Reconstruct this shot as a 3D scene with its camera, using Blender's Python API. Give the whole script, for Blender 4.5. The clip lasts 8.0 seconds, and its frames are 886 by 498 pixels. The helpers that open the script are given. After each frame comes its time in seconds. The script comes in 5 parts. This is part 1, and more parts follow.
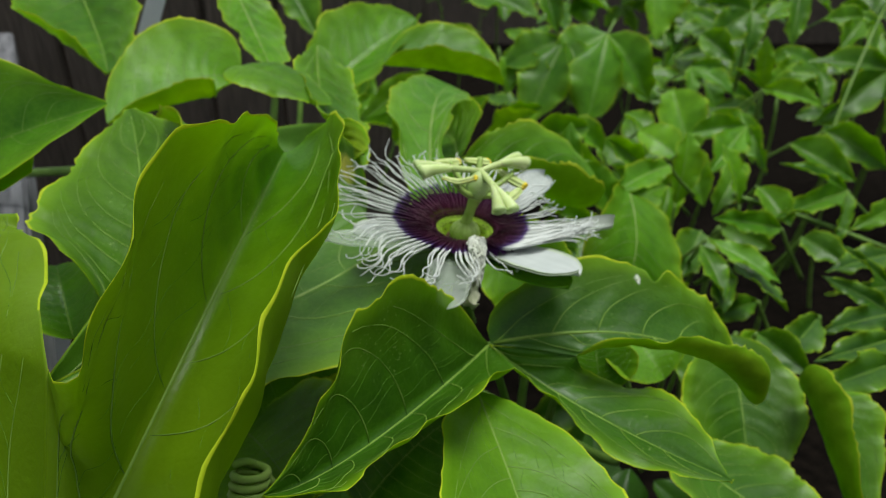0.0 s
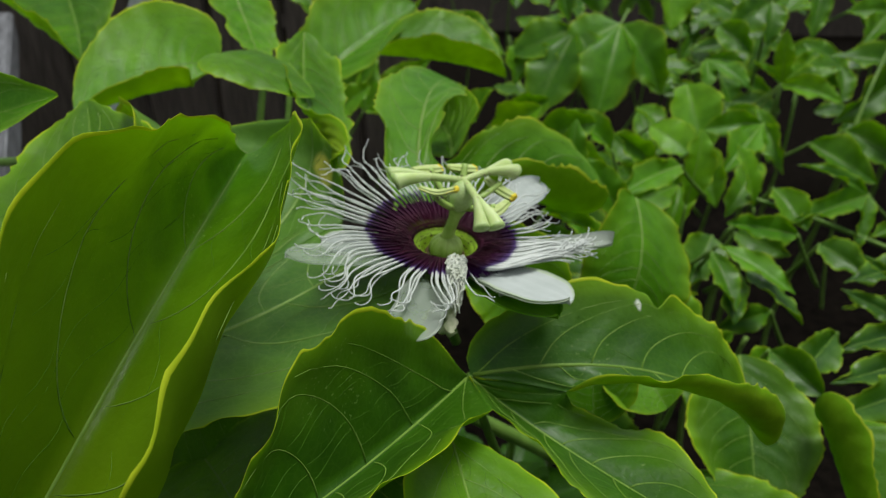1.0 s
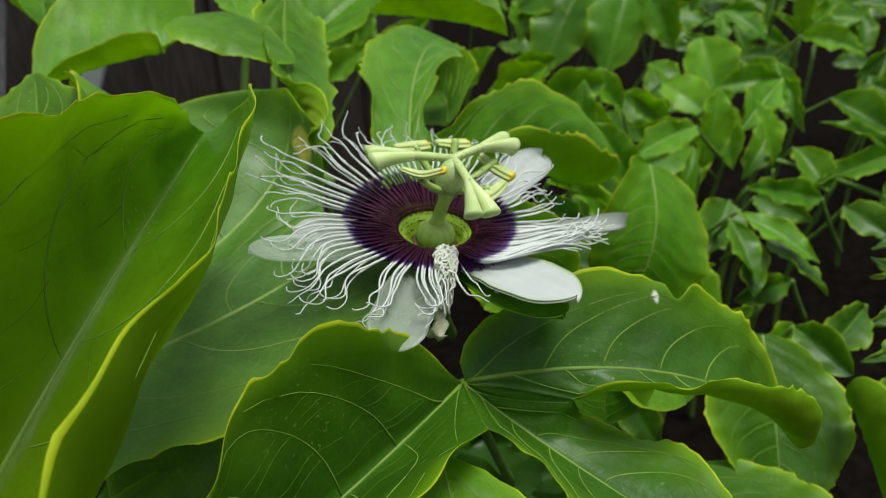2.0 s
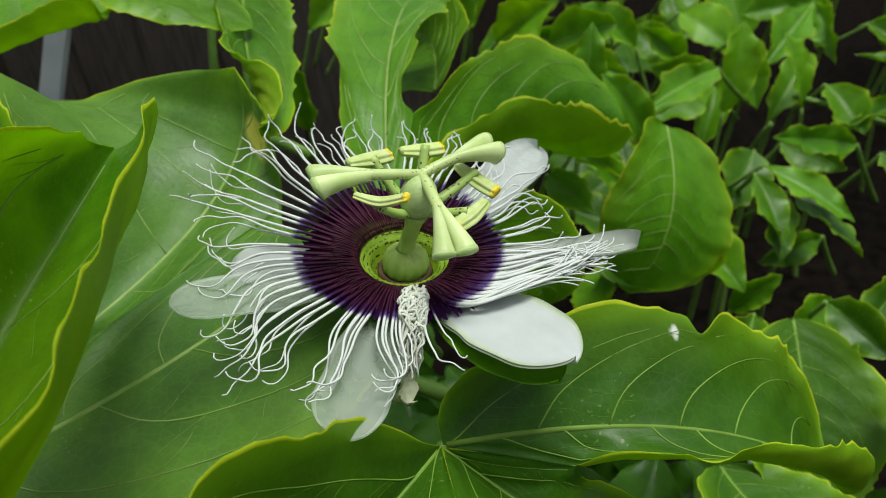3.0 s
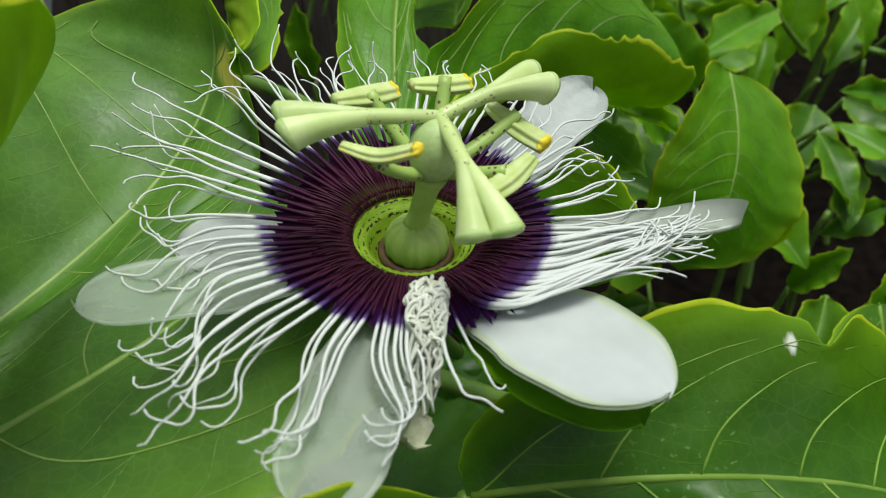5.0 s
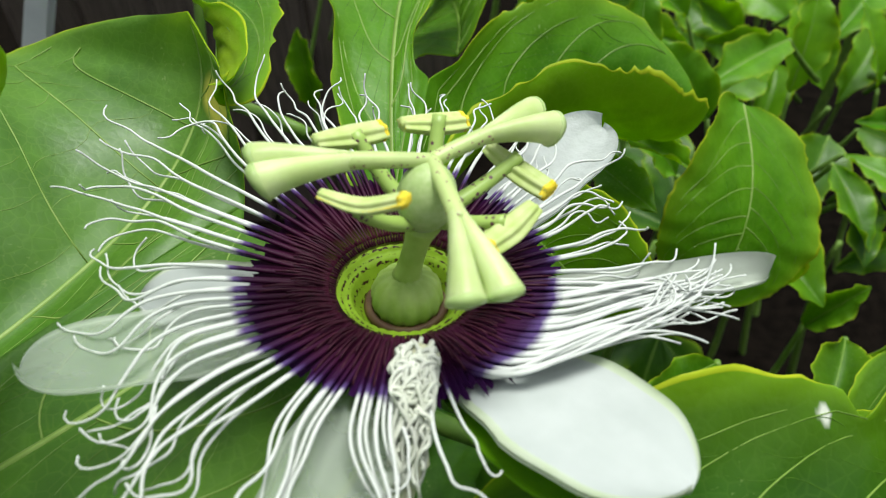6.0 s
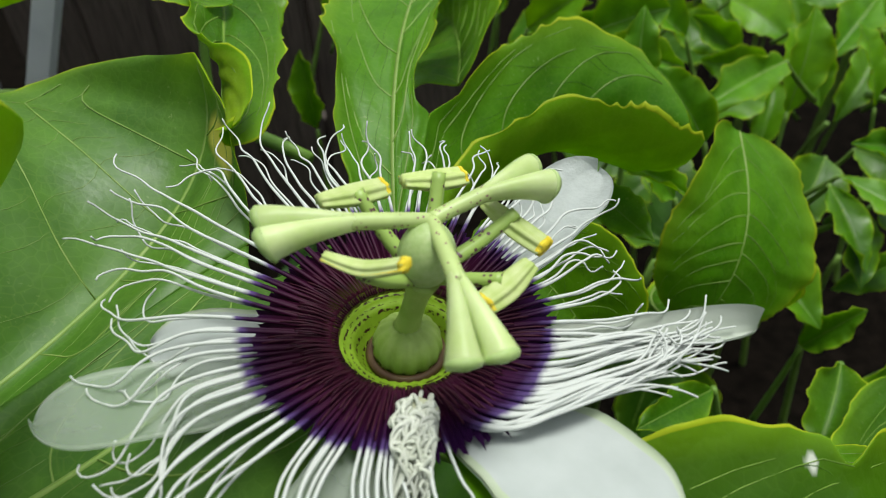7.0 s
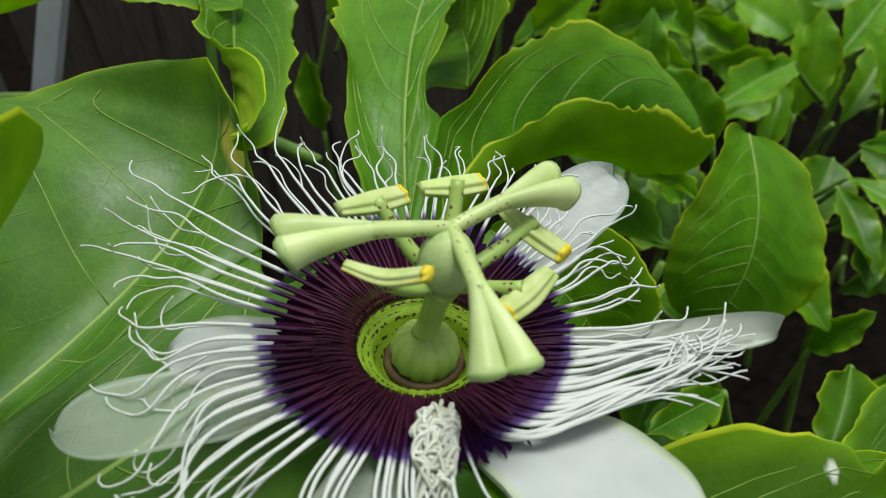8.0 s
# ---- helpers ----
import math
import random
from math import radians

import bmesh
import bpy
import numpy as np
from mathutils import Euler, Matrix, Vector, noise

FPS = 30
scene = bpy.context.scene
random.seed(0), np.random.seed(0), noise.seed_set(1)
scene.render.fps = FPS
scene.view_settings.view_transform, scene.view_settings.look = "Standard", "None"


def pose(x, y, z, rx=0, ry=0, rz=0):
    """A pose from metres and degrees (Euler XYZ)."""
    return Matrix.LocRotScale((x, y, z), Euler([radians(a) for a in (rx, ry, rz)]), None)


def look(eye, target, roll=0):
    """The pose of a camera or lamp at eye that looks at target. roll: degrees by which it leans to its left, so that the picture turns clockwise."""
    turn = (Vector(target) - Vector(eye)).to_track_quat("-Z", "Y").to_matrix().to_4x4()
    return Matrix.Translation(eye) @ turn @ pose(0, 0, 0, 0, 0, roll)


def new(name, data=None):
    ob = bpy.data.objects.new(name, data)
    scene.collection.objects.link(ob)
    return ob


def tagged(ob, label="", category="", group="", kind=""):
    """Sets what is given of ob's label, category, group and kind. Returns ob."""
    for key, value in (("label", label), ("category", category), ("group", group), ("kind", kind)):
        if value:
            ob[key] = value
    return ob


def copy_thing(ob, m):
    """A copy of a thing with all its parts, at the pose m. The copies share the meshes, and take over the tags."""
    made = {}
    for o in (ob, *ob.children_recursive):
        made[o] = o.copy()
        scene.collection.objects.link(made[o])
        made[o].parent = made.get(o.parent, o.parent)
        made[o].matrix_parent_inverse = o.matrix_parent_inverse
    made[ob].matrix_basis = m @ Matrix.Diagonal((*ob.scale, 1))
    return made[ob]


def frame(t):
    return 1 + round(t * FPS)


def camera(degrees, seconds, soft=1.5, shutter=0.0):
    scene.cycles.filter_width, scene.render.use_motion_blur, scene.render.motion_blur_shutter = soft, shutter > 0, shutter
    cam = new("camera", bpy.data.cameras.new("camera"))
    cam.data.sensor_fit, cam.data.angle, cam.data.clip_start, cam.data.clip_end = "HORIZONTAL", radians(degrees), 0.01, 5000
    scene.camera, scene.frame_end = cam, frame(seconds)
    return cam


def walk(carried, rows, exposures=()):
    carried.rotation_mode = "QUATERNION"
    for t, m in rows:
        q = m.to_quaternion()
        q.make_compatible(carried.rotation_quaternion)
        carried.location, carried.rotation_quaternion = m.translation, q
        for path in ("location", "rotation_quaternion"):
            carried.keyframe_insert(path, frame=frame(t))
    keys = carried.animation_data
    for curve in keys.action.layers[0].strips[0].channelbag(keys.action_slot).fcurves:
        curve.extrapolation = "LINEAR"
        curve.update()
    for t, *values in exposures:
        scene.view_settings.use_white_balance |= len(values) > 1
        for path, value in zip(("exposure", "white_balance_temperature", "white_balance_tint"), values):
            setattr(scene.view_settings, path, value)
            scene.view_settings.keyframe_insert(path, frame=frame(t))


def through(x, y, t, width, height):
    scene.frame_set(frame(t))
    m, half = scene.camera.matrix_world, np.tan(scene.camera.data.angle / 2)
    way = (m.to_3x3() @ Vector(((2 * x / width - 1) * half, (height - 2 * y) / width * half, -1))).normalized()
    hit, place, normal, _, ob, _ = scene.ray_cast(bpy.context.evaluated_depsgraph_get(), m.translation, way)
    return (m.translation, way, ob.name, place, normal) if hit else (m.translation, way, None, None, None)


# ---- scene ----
cam = camera(64.62, 8.0, soft=0.7)
PATH = [
    (0, (0.01135, 0.01468, 0.62500), (0.00980, 0.19432, 0.53710), -0.17),
    (0.5, (0.01098, 0.02455, 0.62497), (0.00778, 0.20348, 0.53568), 0.17),
    (1, (0.01844, 0.03499, 0.62282), (0.01411, 0.21295, 0.53165), 0.61),
    (2.3, (0.02297, 0.06372, 0.61837), (0.01597, 0.23479, 0.51500), -1.25),
    (2.5, (0.02435, 0.07052, 0.61931), (0.01764, 0.24052, 0.51415), -1.36),
    (3, (0.02843, 0.08666, 0.61993), (0.01736, 0.24773, 0.50189), -3.54),
    (3.5, (0.02703, 0.10194, 0.62217), (0.01384, 0.25810, 0.49792), -3.46),
    (4, (0.02637, 0.10414, 0.61434), (0.01016, 0.26004, 0.49011), -3.75),
    (5.3, (0.02523, 0.11660, 0.59906), (0.01004, 0.27060, 0.47235), -4.09),
    (5.5, (0.02577, 0.11803, 0.59749), (0.00934, 0.27565, 0.47548), -4.18),
    (6, (0.02612, 0.12217, 0.59966), (0.00921, 0.28021, 0.47826), -3.76),
    (6.5, (0.02525, 0.12408, 0.60403), (0.00808, 0.28231, 0.48292), -3.32),
    (7, (0.02651, 0.12320, 0.60516), (0.00933, 0.28231, 0.48521), -3.71),
    (7.5, (0.02507, 0.12316, 0.60609), (0.00752, 0.28236, 0.48631), -3.75),
    (8, (0.02471, 0.12374, 0.60574), (0.00692, 0.28284, 0.48586), -3.86),
]
walk(cam, [(t, look(eye, target, roll)) for t, eye, target, roll in PATH], [(0, 0.2, 6400, 5), (0.5, 0.1, 6400, 5), (1, 0, 6400, 5), (2.5, 0.33, 6400, 5), (3.5, 0.16, 6400, 5), (4, 0.14, 6400, 5), (5.5, 0.42, 6400, 5), (6, 0.56, 6400, 5), (6.5, 0.4, 6400, 5), (7, 0.24, 6400, 5), (7.5, 0.12, 6400, 5), (8, 0.14, 6400, 5)])

# depth of field of a small close-up lens
cam.data.dof.use_dof = True
cam.data.dof.focus_distance = 0.098
cam.data.dof.aperture_fstop = 38.0

# ---- world, sun ----
world = bpy.data.worlds.new("overcast_sky")
scene.world = world
world.use_nodes = True
wn = world.node_tree
wn.nodes.clear()
sky = wn.nodes.new("ShaderNodeTexSky")
sky.sky_type, sky.sun_disc = "NISHITA", False
sky.sun_elevation, sky.sun_rotation = radians(78), radians(68)
sky.air_density, sky.dust_density = 1.0, 3.0
back = wn.nodes.new("ShaderNodeBackground")
back.inputs["Strength"].default_value = 0.092
wout = wn.nodes.new("ShaderNodeOutputWorld")
cloud = wn.nodes.new("ShaderNodeMix")
cloud.data_type = "RGBA"
cloud.inputs["Factor"].default_value = 0.7
cloud.inputs["B"].default_value = (6.15, 6.2, 5.95, 1)
wn.links.new(sky.outputs[0], cloud.inputs["A"])
wn.links.new(cloud.outputs[2], back.inputs["Color"])
wn.links.new(back.outputs[0], wout.inputs["Surface"])
sun_data = bpy.data.lights.new("sun", "SUN")
sun_data.energy, sun_data.angle, sun_data.color = 2.8, radians(24), (1.0, 0.99, 0.95)
sun = new("sun", sun_data)
sun.matrix_world = look((0.30, 0.12, 1.6), (0, 0, 0))


# ---- materials ----
def nodes_of(name):
    mat = bpy.data.materials.new(name)
    mat.use_nodes = True
    nt = mat.node_tree
    nt.nodes.clear()
    return mat, nt, nt.nodes.new("ShaderNodeOutputMaterial")


def add(nt, kind, **inputs):
    node = nt.nodes.new(kind)
    for key, value in inputs.items():
        node.inputs[key.replace("_", " ")].default_value = value
    return node


def ramp(nt, source, stops):
    node = nt.nodes.new("ShaderNodeValToRGB")
    while len(node.color_ramp.elements) < len(stops):
        node.color_ramp.elements.new(0.5)
    for e, (at, colour) in zip(node.color_ramp.elements, stops):
        e.position, e.color = at, (*colour, 1)
    nt.links.new(source, node.inputs["Fac"])
    return node.outputs["Color"]


def mixed(nt, fac, a, b, mode="MIX"):
    node = nt.nodes.new("ShaderNodeMix")
    node.data_type, node.blend_type = "RGBA", mode
    for socket, value in ((node.inputs["Factor"], fac), (node.inputs["A"], a), (node.inputs["B"], b)):
        if isinstance(value, (int, float)):
            socket.default_value = value
        elif isinstance(value, tuple):
            socket.default_value = (*value, 1)
        else:
            nt.links.new(value, socket)
    # the colour result is the third output of that name
    return node.outputs[2]


def noise_at(nt, coords, scale, detail=4.0):
    node = add(nt, "ShaderNodeTexNoise", Scale=scale, Detail=detail)
    nt.links.new(coords, node.inputs["Vector"])
    return node.outputs["Fac"]


def leaf_material(name, dark, light, spot, rough, through, veins=True, gloss=0.2, pass_on=(5.0, 4.2, 2.0)):
    """A waxy leaf face: two greens in large patches, fine vein net, pale specks, light let through."""
    mat, nt, out = nodes_of(name)
    coords = nt.nodes.new("ShaderNodeTexCoord").outputs["Object"]
    info = nt.nodes.new("ShaderNodeObjectInfo").outputs["Random"]
    base = ramp(nt, noise_at(nt, coords, 28.0), [(0.3, dark), (0.72, light)])
    base = mixed(nt, 1.0, base, ramp(nt, noise_at(nt, coords, 130.0), [(0.3, (0.78, 0.80, 0.8)), (0.7, (1.2, 1.14, 1.1))]), "MULTIPLY")
    shift = ramp(nt, info, [(0.0, (0.72, 0.8, 0.8)), (0.5, (1, 1, 1)), (1.0, (1.35, 1.2, 1.0))])
    base = mixed(nt, 1.0, base, shift, "MULTIPLY")
    rim = nt.nodes.new("ShaderNodeAttribute")
    rim.attribute_name = "edge"
    base = mixed(nt, ramp(nt, rim.outputs["Fac"], [(0.4, (0, 0, 0)), (0.8, (0.22, 0.22, 0.22)), (1.0, (0.9, 0.9, 0.9))]), base, (0.18, 0.34, 0.010))
    cells = add(nt, "ShaderNodeTexVoronoi", Scale=520.0)
    cells.feature = "DISTANCE_TO_EDGE"
    nt.links.new(coords, cells.inputs["Vector"])
    net = ramp(nt, cells.outputs["Distance"], [(0.0, (1, 1, 1)), (0.09, (0, 0, 0))])
    fade = mixed(nt, 0.11 if veins else 0.03, (0, 0, 0), net)
    base = mixed(nt, fade, base, spot)
    specks = ramp(nt, noise_at(nt, coords, 1200.0, 2.0), [(0.64, (0, 0, 0)), (0.72, (1, 1, 1))])
    blotch = ramp(nt, noise_at(nt, coords, 60.0, 3.0), [(0.52, (0, 0, 0)), (0.7, (0.6, 0.6, 0.6))])
    base = mixed(nt, mixed(nt, 1.0, specks, blotch, "MULTIPLY"), base, (0.26, 0.36, 0.12))
    for name_, colour, most in (("paler", (0.13, 0.22, 0.004), 0.85),):
        mark = nt.nodes.new("ShaderNodeAttribute")
        mark.attribute_name = name_
        base = mixed(nt, ramp(nt, mark.outputs["Fac"], [(0.0, (0, 0, 0)), (1.0, (most,) * 3)]), base, colour)
    plain = base
    for name_, colour in (("yellowed", (0.80, 0.70, 0.12)), ("scar", (0.78, 0.80, 0.70))):
        mark = nt.nodes.new("ShaderNodeAttribute")
        mark.attribute_name = name_
        base = mixed(nt, ramp(nt, mark.outputs["Fac"], [(0.25, (0, 0, 0)), (0.6, (1, 1, 1))]), base, colour)
    bump = add(nt, "ShaderNodeBump", Strength=0.34, Distance=0.0008)
    grain = mixed(nt, 0.18, mixed(nt, 0.55, noise_at(nt, coords, 500.0), noise_at(nt, coords, 150.0, 2.0)), cells.outputs["Distance"])
    nt.links.new(grain, bump.inputs["Height"])
    shader = add(nt, "ShaderNodeBsdfPrincipled", Roughness=rough)
    shader.inputs["Specular IOR Level"].default_value = gloss
    nt.links.new(ramp(nt, noise_at(nt, coords, 90.0), [(0.3, (rough - 0.08,) * 3), (0.7, (rough + 0.12,) * 3)]), shader.inputs["Roughness"])
    glow = nt.nodes.new("ShaderNodeBsdfTranslucent")
    nt.links.new(mixed(nt, 1.0, plain, pass_on, "MULTIPLY"), glow.inputs["Color"])
    for node in (shader, glow):
        nt.links.new(bump.outputs["Normal"], node.inputs["Normal"])
    nt.links.new(base, shader.inputs["Base Color"])
    both = add(nt, "ShaderNodeMixShader", Fac=through)
    nt.links.new(shader.outputs[0], both.inputs[1])
    nt.links.new(glow.outputs[0], both.inputs[2])
    nt.links.new(both.outputs[0], out.inputs["Surface"])
    return mat


def plain_material(name, colour, other, scale, rough, bump_depth=0.0, through=0.0, metal=0.0, sub=0.0, clear=0.0, gloss=0.3):
    mat, nt, out = nodes_of(name)
    coords = nt.nodes.new("ShaderNodeTexCoord").outputs["Object"]
    info = nt.nodes.new("ShaderNodeObjectInfo").outputs["Random"]
    base = ramp(nt, noise_at(nt, coords, scale), [(0.32, colour), (0.68, other)])
    base = mixed(nt, 1.0, base, ramp(nt, info, [(0, (0.85, 0.85, 0.85)), (1, (1.1, 1.1, 1.1))]), "MULTIPLY")
    shader = add(nt, "ShaderNodeBsdfPrincipled", Roughness=rough, Metallic=metal)
    shader.inputs["Specular IOR Level"].default_value = gloss
    nt.links.new(base, shader.inputs["Base Color"])
    if sub:
        shader.inputs["Subsurface Weight"].default_value = sub
        shader.inputs["Subsurface Radius"].default_value = (0.0012, 0.0014, 0.0008)
        shader.inputs["Subsurface Scale"].default_value = 1.0
    if bump_depth:
        bump = add(nt, "ShaderNodeBump", Strength=0.5, Distance=bump_depth)
        nt.links.new(noise_at(nt, coords, scale * 4), bump.inputs["Height"])
        nt.links.new(bump.outputs["Normal"], shader.inputs["Normal"])
    last = shader.outputs[0]
    if through:
        glow = nt.nodes.new("ShaderNodeBsdfTranslucent")
        nt.links.new(base, glow.inputs["Color"])
        both = add(nt, "ShaderNodeMixShader", Fac=through)
        nt.links.new(last, both.inputs[1])
        nt.links.new(glow.outputs[0], both.inputs[2])
        last = both.outputs[0]
    if clear:
        see = nt.nodes.new("ShaderNodeBsdfTransparent")
        both = add(nt, "ShaderNodeMixShader", Fac=clear)
        nt.links.new(last, both.inputs[1])
        nt.links.new(see.outputs[0], both.inputs[2])
        last = both.outputs[0]
    nt.links.new(last, out.inputs["Surface"])
    return mat


LEAF_TOP = leaf_material("leaf_upper_face", (0.033, 0.120, 0.002), (0.082, 0.208, 0.004), (0.15, 0.30, 0.03), 0.38, 0.30, True, 0.22)
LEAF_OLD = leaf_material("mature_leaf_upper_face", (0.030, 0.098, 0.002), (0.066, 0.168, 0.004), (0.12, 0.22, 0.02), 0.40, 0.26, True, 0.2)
# deep green leaf face, darkened so its colour also carries shade
LEAF_DEEP_SHADED = leaf_material("deep_green_shaded_leaf_face", (0.020, 0.076, 0.002), (0.046, 0.134, 0.005), (0.11, 0.21, 0.03), 0.38, 0.2, True, 0.25)
LEAF_YOUNG = leaf_material("young_leaf_upper_face", (0.070, 0.230, 0.004), (0.125, 0.315, 0.008), (0.22, 0.38, 0.05), 0.40, 0.32, True, 0.26, (3.6, 2.6, 1.5))
LEAF_PALE = leaf_material("soft_pale_leaf_upper_face", (0.064, 0.190, 0.009), (0.135, 0.292, 0.023), (0.24, 0.40, 0.07), 0.50, 0.34, True, 0.6, (3.0, 2.2, 1.2))
LEAF_UNDER = leaf_material("leaf_under_face", (0.18, 0.29, 0.010), (0.26, 0.38, 0.018), (0.30, 0.40, 0.06), 0.5, 0.58, True, 0.15, (3.2, 2.6, 2.0))
MARGIN = plain_material("leaf_margin", (0.40, 0.54, 0.016), (0.58, 0.68, 0.03), 160, 0.42, 0, 0.45, gloss=0.15)
VEIN = plain_material("leaf_vein", (0.16, 0.29, 0.035), (0.24, 0.38, 0.07), 200, 0.45, 0, 0.2, gloss=0.15)
VEIN_FINE = plain_material("fine_leaf_vein", (0.075, 0.19, 0.010), (0.12, 0.25, 0.02), 200, 0.45, 0, 0.2, gloss=0.2)
VEIN_PALE = plain_material("pale_leaf_vein", (0.22, 0.36, 0.06), (0.32, 0.45, 0.12), 200, 0.45, 0, 0.2, gloss=0.3)
STEM = plain_material("green_stem", (0.10, 0.20, 0.03), (0.17, 0.29, 0.05), 150, 0.45, 0.0002)
STYLE = plain_material("pale_green_style", (0.50, 0.62, 0.24), (0.62, 0.72, 0.36), 260, 0.38, 0.00008, 0.1, 0, 0.3)
STIGMA_END = plain_material("stigma_end_green", (0.36, 0.50, 0.17), (0.46, 0.58, 0.24), 700, 0.4, 0.0001, 0.05, 0, 0.3)
OVARY = plain_material("ovary_green", (0.40, 0.54, 0.20), (0.50, 0.62, 0.28), 1500, 0.35, 0.0001, 0.05, 0, 0.3)
DOME = plain_material("dome_green", (0.30, 0.45, 0.08), (0.45, 0.60, 0.17), 320, 0.4, 0.0001, 0.05, 0, 0.2)
ANTHER = plain_material("anther_green", (0.46, 0.58, 0.17), (0.60, 0.68, 0.30), 500, 0.5, 0.0001, 0.1)
POLLEN = plain_material("pollen_yellow", (0.70, 0.52, 0.02), (0.80, 0.66, 0.06), 1500, 0.8, 0.0003)
PETAL = plain_material("white_petal", (0.52, 0.60, 0.50), (0.64, 0.70, 0.62), 180, 0.5, 0.0001, 0.35, clear=0.64)
PETAL_EDGE = plain_material("white_petal_edge", (0.66, 0.74, 0.62), (0.80, 0.85, 0.78), 180, 0.5, 0.0001, 0.3, clear=0.58)
PETAL_WHITE = plain_material("greenish_white_petal", (0.66, 0.72, 0.62), (0.76, 0.80, 0.72), 180, 0.5, 0.0001, 0.3)
PETAL_BACK = plain_material("creased_white_petal", (0.66, 0.70, 0.68), (0.78, 0.82, 0.80), 420, 0.5, 0.0004, 0.35, clear=0.25)
SEPAL = plain_material("white_sepal", (0.46, 0.50, 0.48), (0.54, 0.575, 0.56), 150, 0.6, 0.0001, 0.22, gloss=0.2)
SEPAL_EDGE = plain_material("green_sepal_edge", (0.46, 0.54, 0.36), (0.53, 0.59, 0.46), 300, 0.45, 0, 0.2)
RING = plain_material("pinkish_ring", (0.10, 0.05, 0.03), (0.16, 0.10, 0.04), 500, 0.5)
WILTED = plain_material("wilted_petal", (0.50, 0.55, 0.30), (0.76, 0.76, 0.56), 700, 0.6, 0.0003, 0.25)
# brown soil taken near black: shade in the vine's gaps is in the colour
SOIL = plain_material("shade_dark_soil", (0.0025, 0.002, 0.0015), (0.008, 0.006, 0.0045), 60, 0.95, 0.01, gloss=0.03)
METAL = plain_material("galvanised_metal", (0.60, 0.62, 0.68), (0.74, 0.76, 0.81), 40, 0.6, 0, 0, 0.2)


def spotted_material(name, light, spot, scale, cut):
    """Green flesh with small purple-brown dots."""
    mat, nt, out = nodes_of(name)
    coords = nt.nodes.new("ShaderNodeTexCoord").outputs["Object"]
    cells = add(nt, "ShaderNodeTexVoronoi", Scale=scale)
    nt.links.new(coords, cells.inputs["Vector"])
    some = ramp(nt, cells.outputs["Distance"], [(cut, (1, 1, 1)), (cut + 0.06, (0, 0, 0))])
    base = ramp(nt, noise_at(nt, coords, 300.0), [(0.3, light), (0.7, tuple(1.25 * c for c in light))])
    base = mixed(nt, some, base, spot)
    shader = add(nt, "ShaderNodeBsdfPrincipled", Roughness=0.42)
    nt.links.new(base, shader.inputs["Base Color"])
    nt.links.new(shader.outputs[0], out.inputs["Surface"])
    return mat


STAMEN = spotted_material("spotted_stamen_green", (0.28, 0.40, 0.09), (0.10, 0.04, 0.05), 1300.0, 0.24)
STYLE_ARM = spotted_material("spotted_style_green", (0.40, 0.50, 0.18), (0.22, 0.10, 0.10), 1500.0, 0.17)


def ringed_material(name, light, dark):
    """Green flesh with broken dark rings round the axis."""
    mat, nt, out = nodes_of(name)
    coords = nt.nodes.new("ShaderNodeTexCoord").outputs["Object"]
    flat = nt.nodes.new("ShaderNodeVectorMath")
    flat.operation = "MULTIPLY"
    flat.inputs[1].default_value = (9500.0, 9500.0, 0.0)
    nt.links.new(coords, flat.inputs[0])
    size = nt.nodes.new("ShaderNodeVectorMath")
    size.operation = "LENGTH"
    nt.links.new(flat.outputs[0], size.inputs[0])
    wave = nt.nodes.new("ShaderNodeMath")
    wave.operation = "SINE"
    nt.links.new(size.outputs["Value"], wave.inputs[0])
    rings = ramp(nt, wave.outputs[0], [(0.45, (0, 0, 0)), (0.75, (1, 1, 1))])
    broken = ramp(nt, noise_at(nt, coords, 1900.0, 2.0), [(0.46, (0, 0, 0)), (0.54, (1, 1, 1))])
    base = ramp(nt, noise_at(nt, coords, 300.0), [(0.3, light), (0.7, tuple(1.4 * c for c in light))])
    base = mixed(nt, mixed(nt, 1.0, rings, broken, "MULTIPLY"), base, dark)
    shader = add(nt, "ShaderNodeBsdfPrincipled", Roughness=0.45)
    shader.inputs["Specular IOR Level"].default_value = 0.12
    nt.links.new(base, shader.inputs["Base Color"])
    nt.links.new(shader.outputs[0], out.inputs["Surface"])
    return mat


NECTARY = ringed_material("ringed_nectary_green", (0.19, 0.31, 0.018), (0.035, 0.014, 0.008))



